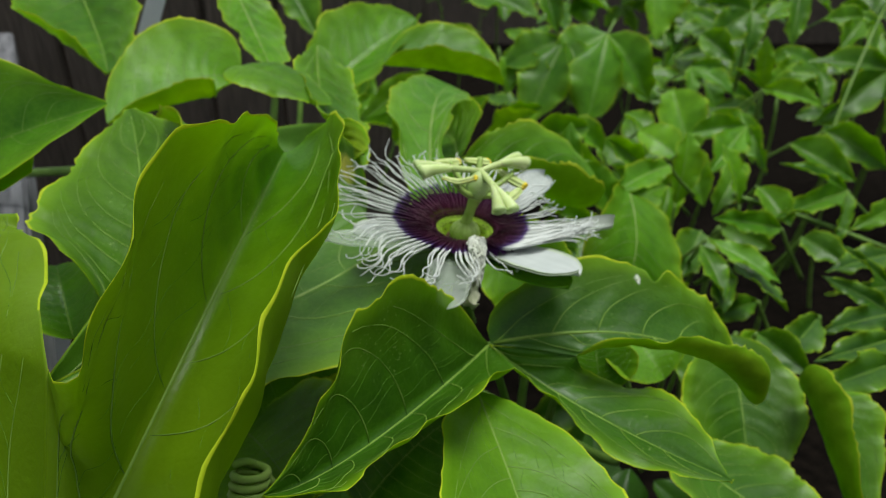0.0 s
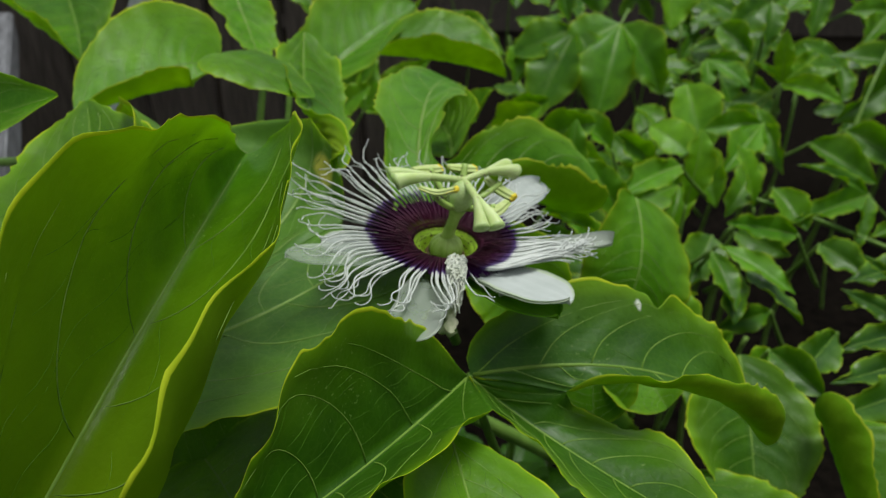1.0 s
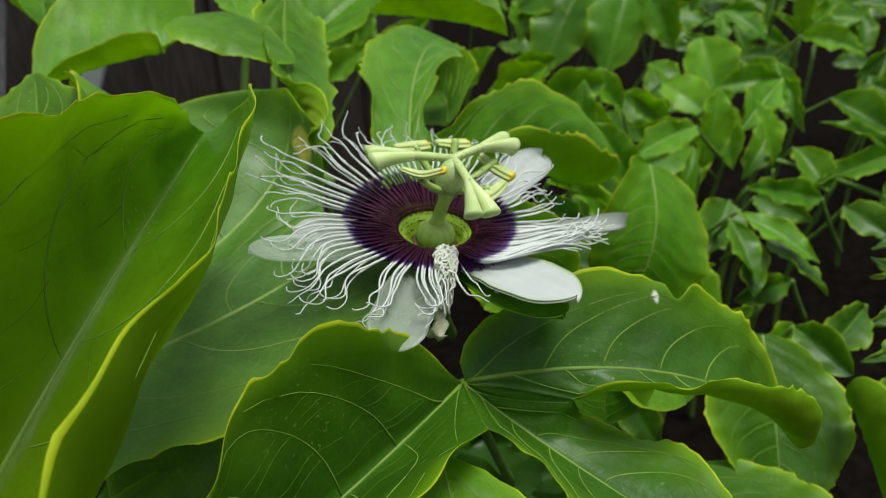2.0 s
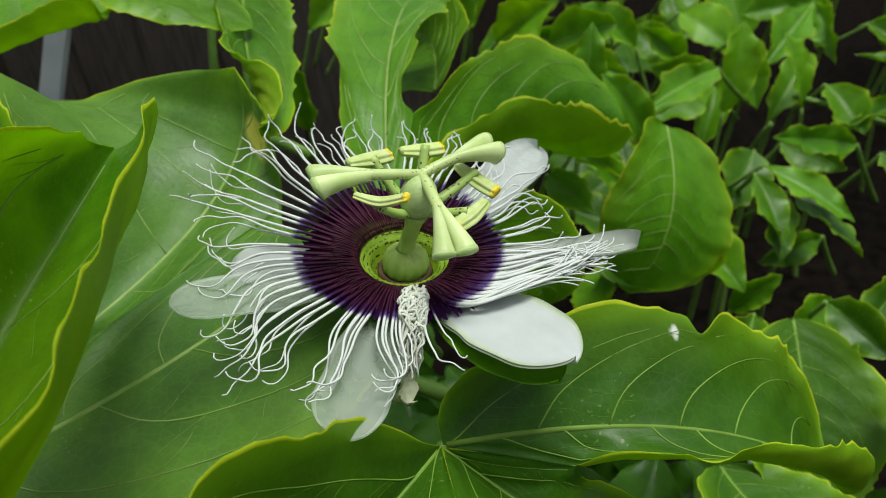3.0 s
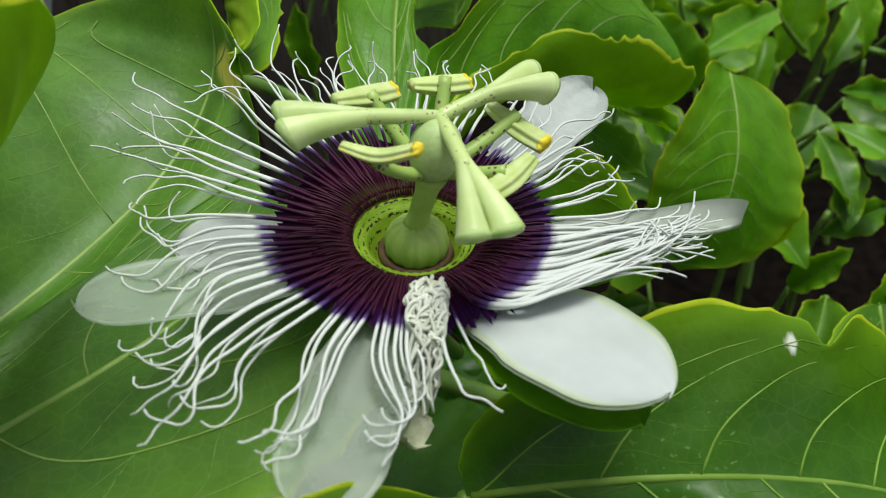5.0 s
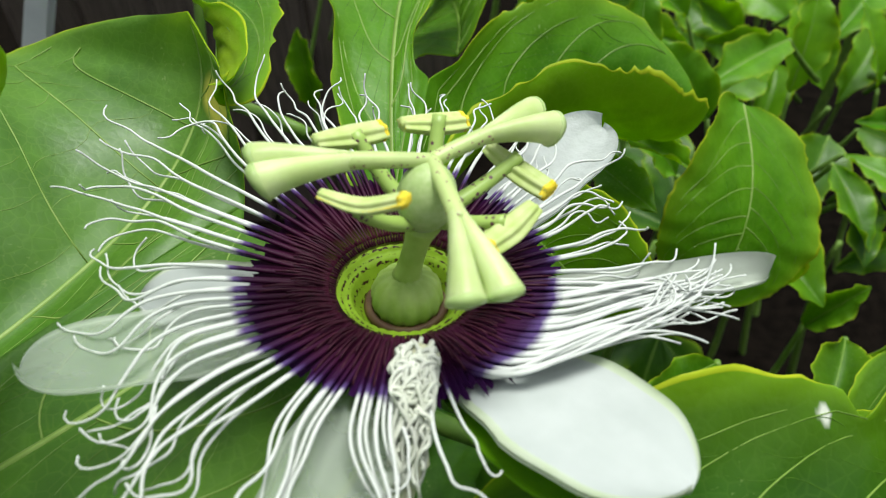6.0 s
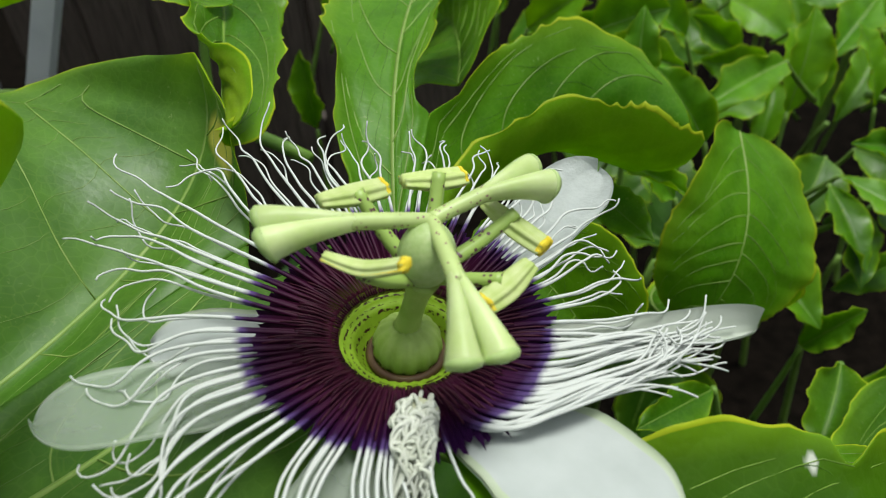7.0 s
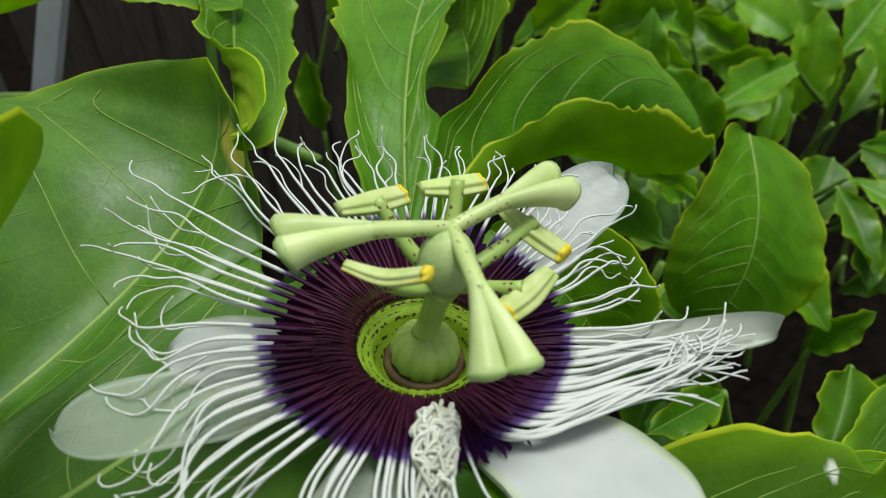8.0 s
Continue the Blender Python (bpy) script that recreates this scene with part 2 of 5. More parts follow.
def corona_material(name, stops, rough=0.42, through=0.12):
    """Colour bands by the distance from the flower's axis, in steps of 40 mm."""
    mat, nt, out = nodes_of(name)
    coords = nt.nodes.new("ShaderNodeTexCoord").outputs["Object"]
    flat = nt.nodes.new("ShaderNodeVectorMath")
    flat.operation = "MULTIPLY"
    flat.inputs[1].default_value = (25.0, 25.0, 0.0)
    moved = nt.nodes.new("ShaderNodeVectorMath")
    moved.operation = "ADD"
    moved.inputs[1].default_value = (0.0012, -0.0014, 0.0)
    nt.links.new(coords, moved.inputs[0])
    nt.links.new(moved.outputs[0], flat.inputs[0])
    size = nt.nodes.new("ShaderNodeVectorMath")
    size.operation = "LENGTH"
    nt.links.new(flat.outputs[0], size.inputs[0])
    wob = nt.nodes.new("ShaderNodeMath")
    wob.operation = "MULTIPLY_ADD"
    wob.inputs[1].default_value = 0.07
    nt.links.new(noise_at(nt, coords, 260.0), wob.inputs[0])
    nt.links.new(size.outputs["Value"], wob.inputs[2])
    base = ramp(nt, wob.outputs[0], stops)
    shader = add(nt, "ShaderNodeBsdfPrincipled", Roughness=rough)
    shader.inputs["Specular IOR Level"].default_value = 0.12
    nt.links.new(base, shader.inputs["Base Color"])
    glow = nt.nodes.new("ShaderNodeBsdfTranslucent")
    nt.links.new(base, glow.inputs["Color"])
    both = add(nt, "ShaderNodeMixShader", Fac=through)
    nt.links.new(shader.outputs[0], both.inputs[1])
    nt.links.new(glow.outputs[0], both.inputs[2])
    nt.links.new(both.outputs[0], out.inputs["Surface"])
    return mat


WHITE = (0.66, 0.685, 0.655)
FILAMENT = corona_material("corona_filament", [(0.20, (0.055, 0.007, 0.020)), (0.39, (0.036, 0.005, 0.026)), (0.435, (0.028, 0.005, 0.038)), (0.462, (0.095, 0.055, 0.19)), (0.485, WHITE)])
INNER = corona_material("inner_corona", [(0.20, (0.12, 0.13, 0.02)), (0.245, (0.042, 0.006, 0.018)), (0.38, (0.030, 0.004, 0.020)), (0.44, (0.028, 0.005, 0.045))], 0.5, 0.0)


def wood_material(name, dark, light, along):
    mat, nt, out = nodes_of(name)
    coords = nt.nodes.new("ShaderNodeTexCoord").outputs["Object"]
    warp = nt.nodes.new("ShaderNodeMapping")
    warp.inputs["Scale"].default_value = along
    nt.links.new(coords, warp.inputs["Vector"])
    grain = noise_at(nt, warp.outputs[0], 26.0, 8.0)
    base = ramp(nt, grain, [(0.3, dark), (0.5, tuple((a + b) / 2 for a, b in zip(dark, light))), (0.7, light)])
    base = mixed(nt, mixed(nt, 0.5, (0, 0, 0), noise_at(nt, coords, 9.0)), base, dark)
    bump = add(nt, "ShaderNodeBump", Strength=0.7, Distance=0.002)
    nt.links.new(grain, bump.inputs["Height"])
    shader = add(nt, "ShaderNodeBsdfPrincipled", Roughness=0.85)
    nt.links.new(base, shader.inputs["Base Color"])
    nt.links.new(bump.outputs["Normal"], shader.inputs["Normal"])
    nt.links.new(shader.outputs[0], out.inputs["Surface"])
    return mat


GREY_WOOD = wood_material("weathered_grey_wood", (0.05, 0.05, 0.055), (0.24, 0.24, 0.26), (12, 0.8, 12))
BROWN_WOOD = wood_material("brown_fence_wood", (0.05, 0.039, 0.032), (0.165, 0.132, 0.108), (12, 12, 0.8))
LIMP = plain_material("cream_filament", (0.62, 0.65, 0.54), (0.70, 0.72, 0.64), 400, 0.5, 0.0001, 0.15)
SHORT = plain_material("maroon_short_filament", (0.030, 0.005, 0.015), (0.066, 0.013, 0.028), 900, 0.45, gloss=0.15)


# ---- mesh helpers ----
def mesh_from(name, verts, faces, materials, slots=None, smooth=True):
    me = bpy.data.meshes.new(name)
    me.from_pydata([tuple(v) for v in verts], [], faces)
    for m in materials:
        me.materials.append(m)
    if slots is not None:
        me.polygons.foreach_set("material_index", slots)
    if smooth:
        me.polygons.foreach_set("use_smooth", [True] * len(me.polygons))
    me.update()
    return me


def part(name, me, parent, label=""):
    ob = new(name, me)
    ob.parent = parent
    if label:
        ob["label"] = label
    return ob


def tube(name, path, radii, material, sides=6):
    """A round, tapered rod along a path, with closed ends."""
    path = np.array(path, float)
    radii = np.broadcast_to(np.array(radii, float), (len(path),))
    tan = np.gradient(path, axis=0)
    tan /= np.maximum(np.linalg.norm(tan, axis=1, keepdims=True), 1e-12)
    ref = np.array((0.0, 0.0, 1.0)) if abs(tan[:, 2]).mean() < 0.8 else np.array((1.0, 0.0, 0.0))
    side = np.cross(tan, ref)
    side /= np.maximum(np.linalg.norm(side, axis=1, keepdims=True), 1e-12)
    up = np.cross(side, tan)
    turn = np.linspace(0, 2 * np.pi, sides, endpoint=False)
    ring = side[:, None] * np.cos(turn)[None, :, None] + up[:, None] * np.sin(turn)[None, :, None]
    verts = (path[:, None] + ring * radii[:, None, None]).reshape(-1, 3)
    n = len(path)
    faces = [(i * sides + k, i * sides + (k + 1) % sides, (i + 1) * sides + (k + 1) % sides, (i + 1) * sides + k)
             for i in range(n - 1) for k in range(sides)]
    faces += [tuple(range(sides))[::-1], tuple(range((n - 1) * sides, n * sides))]
    return mesh_from(name, verts, faces, [material])


def bezier(points, n):
    """A smooth path with a few control points."""
    p = np.array(points, float)
    t = np.linspace(0, 1, n)[:, None]
    q = np.repeat(p[:, None], n, axis=1)
    while len(q) > 1:
        q = q[:-1] * (1 - t) + q[1:] * t
    return q[0]


# ---- leaves ----
def unit(v):
    return v / np.maximum(np.linalg.norm(v, axis=-1, keepdims=True), 1e-9)


class Lobe:
    """One lobe: its midrib bends from the leaf's base by `bend` to `tip`; `up` is the way its upper face looks. Half widths, the angle at
    which each half rises from the midrib and the curl of its edge (at base and tip), for the left and the right half; a twist; the widest place
    and how blunt the outline is (one number, or one for each half)."""

    def __init__(self, bend, tip, up, wide, rise, curl_left, curl_right, twist, peak, blunt=0.7):
        self.bend, self.tip, self.up = (np.array(v, float) for v in (bend, tip, up))
        self.wide, self.rise, self.curls = wide, rise, (curl_left, curl_right)
        self.twist = twist
        self.peak, self.blunt = (v if isinstance(v, tuple) else (v, v) for v in (peak, blunt))

    def place(self, base, s, u):
        t = s[..., None]
        mid = base * (1 - t) ** 2 + 2 * t * (1 - t) * self.bend + t * t * self.tip
        tan = unit(2 * (1 - t) * (self.bend - base) + 2 * t * (self.tip - self.bend))
        side = unit(np.cross(tan, self.up))
        nor = np.cross(side, tan)
        a = self.twist * t
        side, nor = side * np.cos(a) + nor * np.sin(a), nor * np.cos(a) - side * np.sin(a)
        right = u > 0
        peak, blunt = (np.where(right, v[1], v[0]) for v in (self.peak, self.blunt))
        shape = np.sin(np.pi * np.clip(s, 0, 1) ** (np.log(0.5) / np.log(peak))).clip(0, 1) ** blunt
        w = np.where(right, self.wide[1], self.wide[0]) * shape
        d = np.where(right, self.rise[1], self.rise[0])
        (l0, l1), (r0, r1) = self.curls
        c = np.where(right, r0 * (1 - s) + r1 * s, l0 * (1 - s) + l1 * s)
        c = np.where(abs(c) < 1e-3, 1e-3, c)
        v = abs(u)
        x, z = (np.sin(d + c * v) - np.sin(d)) / c, (np.cos(d) - np.cos(d + c * v)) / c
        return mid + side * (np.sign(u) * w * x)[..., None] + nor * (w * z)[..., None]


HALF = np.array([0, 0.10, 0.2, 0.3, 0.41, 0.53, 0.65, 0.77, 0.87, 0.93, 0.972, 1.0])
COARSE = np.array([0, 0.2, 0.42, 0.66, 0.87, 0.97, 1.0])


def blade_surface(base, lobes, k, seed, sinus, ruffle, teeth, veins, nick=None):
    """The finished face of lobe k as a function of s (base to tip) and u (-1 left edge to 1 right edge)."""
    lobe = lobes[k]
    rng = np.random.RandomState(seed * 7 + k)
    ph = rng.uniform(0, 6.28, 6)
    size = np.linalg.norm(lobe.tip - base)

    def joined(s, u):
        p = lobe.place(base, s, u)
        for sign, other in ((1, k + 1), (-1, k - 1)):
            if not 0 <= other < len(lobes):
                continue
            cuts = sinus[min(k, other)]
            cut, far = cuts if sign > 0 else cuts[::-1]
            one = np.ones(())
            here = lobe.place(base, np.array(cut), sign * one)
            meet = 0.5 * (here + lobes[other].place(base, np.array(far), -sign * one))
            edge = lobe.place(base, s, np.full(s.shape, float(sign)))
            inside = base + (meet - base) * (s / cut)[..., None] - edge
            outside = (meet - here) * (np.clip(1 - (s - cut) / 0.14, 0, 1) ** 2)[..., None]
            shift = np.where((s < cut)[..., None], inside, outside)
            p = p + shift * (np.where(u * sign > 0, abs(u), 0) ** 1.4)[..., None]
        return p

    def seam(s, u):
        """0 where the half is grown together with the next lobe, 1 where its edge is free."""
        open_edge = np.ones(np.shape(s))
        for sign, other in ((1, k + 1), (-1, k - 1)):
            if 0 <= other < len(lobes):
                cuts = sinus[min(k, other)]
                cut = cuts[0] if sign > 0 else cuts[1]
                open_edge = np.where(u * sign > 0, np.clip((s - cut) / 0.05, 0, 1), open_edge)
        return open_edge

    def face(s, u):
        e = 0.004
        p = joined(s, u)
        ps = joined(np.clip(s + e, 0, 1), u) - joined(np.clip(s - e, 0, 1), u)
        pu = joined(s, np.clip(u + e, -1, 1)) - joined(s, np.clip(u - e, -1, 1))
        n = unit(np.cross(pu, ps))
        v = abs(u)
        away = np.clip((1 - s) / 0.15, 0, 1) * np.clip(s / 0.12, 0, 1)
        wave = np.sin(14 * s + ph[0] + 2 * np.sign(u)) * 0.6 + np.sin(29 * s + ph[1] + ph[2] * np.sign(u)) * 0.35 + np.sin(53 * s + ph[3] + ph[5] * np.sign(u)) * 0.18
        q = (s - 0.18 * v - 0.12 * v * v + 0.03 * np.sin(13 * s + ph[4])) * veins
        quilt = np.sin(np.pi * q) ** 2 * (v - v * v) * 4
        groove = -np.exp(-(u / 0.06) ** 2)
        hem = seam(s, u)
        lift = ruffle * size * wave * v ** 3 * away * hem + 0.007 * size * quilt * away + 0.006 * size * groove * away + 0.008 * size * np.sin(5 * s + ph[5] + 3 * u) * v * away * (hem * v + 1 - v)
        saw = abs(np.sin(np.pi * (s * teeth + 0.6 * np.sin(9 * s + ph[2]) + ph[3]))) * (0.55 + 0.45 * np.sin(21 * s + ph[1]))
        inward = -np.sign(u)[..., None] * unit(pu) * (size * hem * (0.015 * saw * v ** 16 + (0.010 * np.sin(11 * s + ph[4]) + 0.008 * np.sin(27 * s + ph[0])) * v ** 8))[..., None]
        p = p + n * lift[..., None] + inward
        if nick and nick[0] == k:
            # a torn nick in the edge
            dent = np.exp(-((s - nick[1]) / nick[3]) ** 2) * np.where(u * nick[2] > 0, v ** 6, 0) * nick[4]
            p = p - np.sign(u)[..., None] * unit(pu) * dent[..., None]
        return p, n

    return face, seam


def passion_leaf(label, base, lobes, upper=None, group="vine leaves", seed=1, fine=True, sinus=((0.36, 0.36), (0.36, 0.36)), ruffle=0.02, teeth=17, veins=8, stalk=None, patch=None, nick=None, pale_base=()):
    """A leaf as one thing: its blade with two faces and a yellowish edge, midribs, side veins and stalk are parts."""
    base = np.array(base, float)
    upper = upper or LEAF_TOP
    holder = tagged(new("passion_vine_leaf"), label, "leaf", group)
    holder.location = tuple(base)
    half = HALF if fine else COARSE
    us = np.concatenate([-half[:0:-1], half])
    ns = 88 if fine else 26
    ss = np.linspace(0, 1, ns) ** 0.92
    ss[0] = 0.004
    ss[-1] = 0.997
    verts, faces, slots = [], [], []
    ribs = []
    rng = np.random.RandomState(seed)
    edges, marks, net, pale = [], [], [], []
    for k, lobe in enumerate(lobes):
        size = np.linalg.norm(lobe.tip - base)
        face, seam = blade_surface(base, lobes, k, seed, sinus, ruffle, teeth, veins, nick)
        s, u = np.meshgrid(ss, us, indexing="ij")
        top, nor = face(s, u)
        thick = 0.00034 * (1 - 0.85 * abs(u) ** 6)
        low = top - nor * thick[..., None]
        start = len(verts)
        verts += list((top - base).reshape(-1, 3)) + list((low - base).reshape(-1, 3))
        hem = seam(s, u)
        edges += list((abs(u) * hem).reshape(-1)) * 2
        mark = np.zeros(s.shape)
        if patch and patch[1] == k:
            mark = np.exp(-(((s - patch[2]) / patch[4]) ** 2 + ((u - patch[3]) / patch[5]) ** 2))
        marks += list(mark.reshape(-1)) * 2
        if pale_base:
            pale += list(np.clip((pale_base[k] - s) / 0.5, 0, 1).reshape(-1)) * 2
        nu = len(us)
        low0 = start + ns * nu
        for i in range(ns - 1):
            for j in range(nu - 1):
                a = start + i * nu + j
                rim = abs(us[j]) > 0.965 and abs(us[j + 1]) > 0.965 and hem[i, j] > 0.5
                faces.append((a, a + 1, a + nu + 1, a + nu))
                slots.append(2 if rim else 0)
                b = low0 + i * nu + j
                faces.append((b, b + nu, b + nu + 1, b + 1))
                slots.append(2 if rim else 1)
            for j in (0, nu - 1):
                a, b = start + i * nu + j, low0 + i * nu + j
                faces.append((a, a + nu, b + nu, b) if j == 0 else (a, b, b + nu, a + nu))
                slots.append(2)
        sm = np.linspace(0.01, 0.97, 24 if fine else 12)
        line, n0 = face(sm, np.zeros(len(sm)))
        ribs.append(("midrib", line - base - n0 * (0.002 * size * (1 - 0.85 * sm)).clip(0.00002, 0.00014)[:, None], (0.0088 * size * (1 - 0.85 * sm)).clip(0.00013, 0.0006)))
        if fine:
            for sign in (-1, 1):
                ladder = []
                for q in range(veins):
                    s0 = (q + 0.12 + 0.35 * (sign > 0) + rng.uniform(-0.18, 0.18)) / (veins + 1.0)
                    reach_out, bow = rng.uniform(0.78, 0.92), rng.uniform(0.16, 0.30)
                    v = np.linspace(0.0, 1.0, 16)
                    sv = s0 + 0.13 * v + bow * v ** 3 + 0.004 * np.sin(9 * v + q)
                    uv = sign * (0.002 + reach_out * v ** 0.9)
                    keep = sv < 0.95
                    if keep.sum() < 6:
                        continue
                    line, n0 = face(sv[keep], uv[keep])
                    ribs.append(("side_vein", line - base + n0 * 0.00002, (0.0023 * size * (1 - 0.75 * v[keep])).clip(0.00005, 0.00016)))
                    ladder.append((sv[keep], uv[keep]))
                # fine rungs that join each side vein to the next
                for (s1, u1), (s2, u2) in zip(ladder, ladder[1:]):
                    for at in (0.25, 0.42, 0.58, 0.72, 0.86):
                        at += rng.uniform(-0.07, 0.07)
                        a, c = min(len(s1) - 1, int(at * 15)), min(len(s2) - 1, int((at - 0.1) * 15))
                        w = np.linspace(0, 1, 7)
                        sag = 0.02 * np.sin(np.pi * w) * rng.uniform(-1, 1)
                        fine_line, fine_n = face((s1[a] + (s2[c] - s1[a]) * w + sag).clip(0.01, 0.95), u1[a] + (u2[c] - u1[a]) * w + sign * 0.02 * np.sin(2 * np.pi * w))
                        net.append((fine_line - base + fine_n * 0.00001, np.full(7, 0.0005 * size).clip(0.00003, 0.00005)))
    me = mesh_from("blade", verts, faces, [upper, LEAF_UNDER, MARGIN], slots)
    me.attributes.new("edge", "FLOAT", "POINT").data.foreach_set("value", edges)
    if patch:
        me.attributes.new(patch[0], "FLOAT", "POINT").data.foreach_set("value", marks)
    if pale_base:
        me.attributes.new("paler", "FLOAT", "POINT").data.foreach_set("value", pale)
    blade = part("blade", me, holder)
    nerve = VEIN_PALE if upper in (LEAF_PALE, LEAF_YOUNG) else VEIN
    for name, line, radius in ribs:
        part(name, tube(name, line, radius, nerve, 5), blade if name == "side_vein" else holder)
    if net:
        pieces = [tube("vein_net", line, radius, nerve, 4) for line, radius in net]
        vs, fs, at = [], [], 0
        for piece in pieces:
            vs += [v.co[:] for v in piece.vertices]
            fs += [tuple(i + at for i in p.vertices) for p in piece.polygons]
            at = len(vs)
            bpy.data.meshes.remove(piece)
        tagged(part("vein_net", mesh_from("vein_net", vs, fs, [nerve if upper is LEAF_PALE else VEIN_FINE]), blade), kind="stuff")
    if stalk is not None:
        way = np.array(stalk, float)
        line = bezier([(0, 0, 0), way * 0.35 + np.array((0, 0, -0.002)), way], 12)
        part("leaf_stalk", tube("leaf_stalk", line, np.linspace(0.0009, 0.0013, 12), STEM, 8), holder, "slender green leaf stalk")
    return holder


passion_leaf("large dark green lobed leaf with cupped yellow edges", (-0.0515, 0.0841, 0.5219),
    [Lobe((-0.0967, 0.1267, 0.5733), (-0.0863, 0.1502, 0.5718), (0.156, -0.500, 0.852), (0.0280, 0.0215), (0.20, 0.16), (0.30, 0.30), (0.68, 0.12), -0.28, (0.49, 0.49), (0.71, 0.58)),
     Lobe((-0.0318, 0.1072, 0.5589), (-0.0306, 0.1864, 0.5687), (0.717, -0.343, 0.607), (0.0445, 0.0406), (0.75, 0.65), (0.58, 1.10), (2.20, 0.91), 0.43, (0.52, 0.37), (0.95, 0.30))], seed=1, upper=LEAF_TOP, sinus=((0.453, 0.246),), pale_base=(1.3, 0.9), ruffle=0.028, veins=6)
# a deep green leaf; shade on its tilted blade is put into the colour too
passion_leaf("glossy green three-lobed leaf with a small hole and curled lobes", (0.0213, 0.1575, 0.5294),
    [Lobe((0.0703, 0.1589, 0.5414), (0.0934, 0.1662, 0.5049), (0.153, -0.102, 0.983), (0.0212, 0.0130), (0.71, -0.94), (0.46, 1.10), (2.04, 2.86), 1.11, (0.61, 0.66), (0.23, 0.36)),
     Lobe((0.0412, 0.1524, 0.5139), (0.0690, 0.1214, 0.5206), (0.173, -0.012, 0.985), (0.0153, 0.0130), (-0.08, 0.39), (-0.23, 0.11), (1.04, -0.02), -0.59, (0.65, 0.53), (1.20, 0.87)),
     Lobe((-0.0082, 0.1087, 0.5313), (-0.0183, 0.0978, 0.5405), (0.097, -0.470, 0.877), (0.0207, 0.0313), (0.76, 1.03), (0.83, 0.10), (0.30, 0.26), -0.13, (0.37, 0.41), (0.67, 1.20))], seed=2, upper=LEAF_DEEP_SHADED, sinus=((0.251, 0.343), (0.238, 0.234)), ruffle=0.02, veins=6, nick=(0, 0.485, -1, 0.022, 0.005), patch=("scar", 0, 0.43, -0.77, 0.009, 0.034), stalk=(0.012, 0.02, -0.05))
passion_leaf("broad soft green leaf with a yellow patch under the flower", (-0.0703, 0.1284, 0.5378),
    [Lobe((-0.0214, 0.2364, 0.5227), (-0.0263, 0.2353, 0.5627), (0.064, -0.857, 0.511), (0.0581, 0.0493), (0.49, 0.20), (1.12, -0.30), (-0.18, 0.16), 0.75, (0.67, 0.50), (0.41, 1.01)),
     Lobe((-0.0092, 0.1737, 0.5363), (0.0008, 0.2051, 0.5444), (-0.255, -0.347, 0.903), (0.0417, 0.0334), (-0.01, -0.13), (0.61, -0.77), (0.42, -0.40), 0.36, (0.55, 0.53), (0.50, 0.46))], seed=3, sinus=((0.776, 0.838),), ruffle=0.018, veins=6, patch=('yellowed', 0, 0.82, 0.33, 0.05, 0.26), upper=LEAF_PALE)
passion_leaf("upright green lobed leaf behind the flower, one lobe folded over", (0.0082, 0.2180, 0.5253),
    [Lobe((-0.0005, 0.2670, 0.5660), (0.0125, 0.3222, 0.5545), (0.033, -0.867, 0.498), (0.0180, 0.0134), (-0.09, 0.00), (1.69, 0.05), (1.29, 0.01), 0.20, (0.70, 0.78), (0.20, 0.48)),
     Lobe((0.0189, 0.2873, 0.5380), (0.0727, 0.2832, 0.5213), (-0.191, -0.762, 0.619), (0.0211, 0.0416), (0.65, -0.29), (1.95, -1.31), (2.65, 2.75), 0.31, (0.67, 0.77), (0.51, 0.29))], seed=4, sinus=((0.256, 0.317),), ruffle=0.018, veins=6, upper=LEAF_YOUNG)
passion_leaf("green pointed leaf tip over the grey rail", (-0.1176, 0.2002, 0.5642),
    [Lobe((-0.1283, 0.1957, 0.5641), (-0.0851, 0.2103, 0.5751), (0.297, -0.502, 0.812), (0.0292, 0.0234), (0.26, 0.2), (0.34, 0.37), (0.24, 0.35), -0.01, 0.44, 0.92)], seed=5, ruffle=0.018)
passion_leaf("dark green toothed leaf beside the grey rail", (-0.0679, 0.153, 0.5443),
    [Lobe((-0.0595, 0.1694, 0.5482), (-0.0857, 0.2242, 0.5699), (0.177, -0.699, 0.693), (0.0239, 0.0293), (0.25, 0.18), (0.42, 0.29), (0.3, 0.26), -0.02, 0.44, 0.87)], upper=LEAF_OLD, seed=6, ruffle=0.016)
passion_leaf("bright green leaf curled over like a shell", (-0.1181, 0.2732, 0.5514),
    [Lobe((-0.0864, 0.308, 0.5693), (-0.0764, 0.3011, 0.5608), (-0.198, -0.627, 0.753), (0.0295, 0.0307), (0.18, -0.48), (0.55, 0.02), (2.6, 2), 0.02, 0.49, 0.79)], seed=7, upper=LEAF_YOUNG, ruffle=0.018)
passion_leaf("grey-green hanging leaf with a folded edge", (-0.1906, 0.4062, 0.6119),
    [Lobe((-0.1561, 0.362, 0.5702), (-0.1322, 0.3115, 0.5621), (-0.16, -0.645, 0.747), (0.0278, 0.0385), (0.26, 0.05), (0.33, 0.21), (0.71, 1.74), 0.44, 0.44, 0.72)], seed=8)
passion_leaf("small bright green leaf pointing down", (-0.1103, 0.4248, 0.5939),
    [Lobe((-0.083, 0.3845, 0.5559), (-0.0712, 0.3461, 0.5559), (0.215, -0.63, 0.746), (0.0148, 0.0177), (0.07, 0.28), (0.19, 0.15), (0.4, 0.37), 0.27, 0.46, 0.67)], seed=9, upper=LEAF_YOUNG)
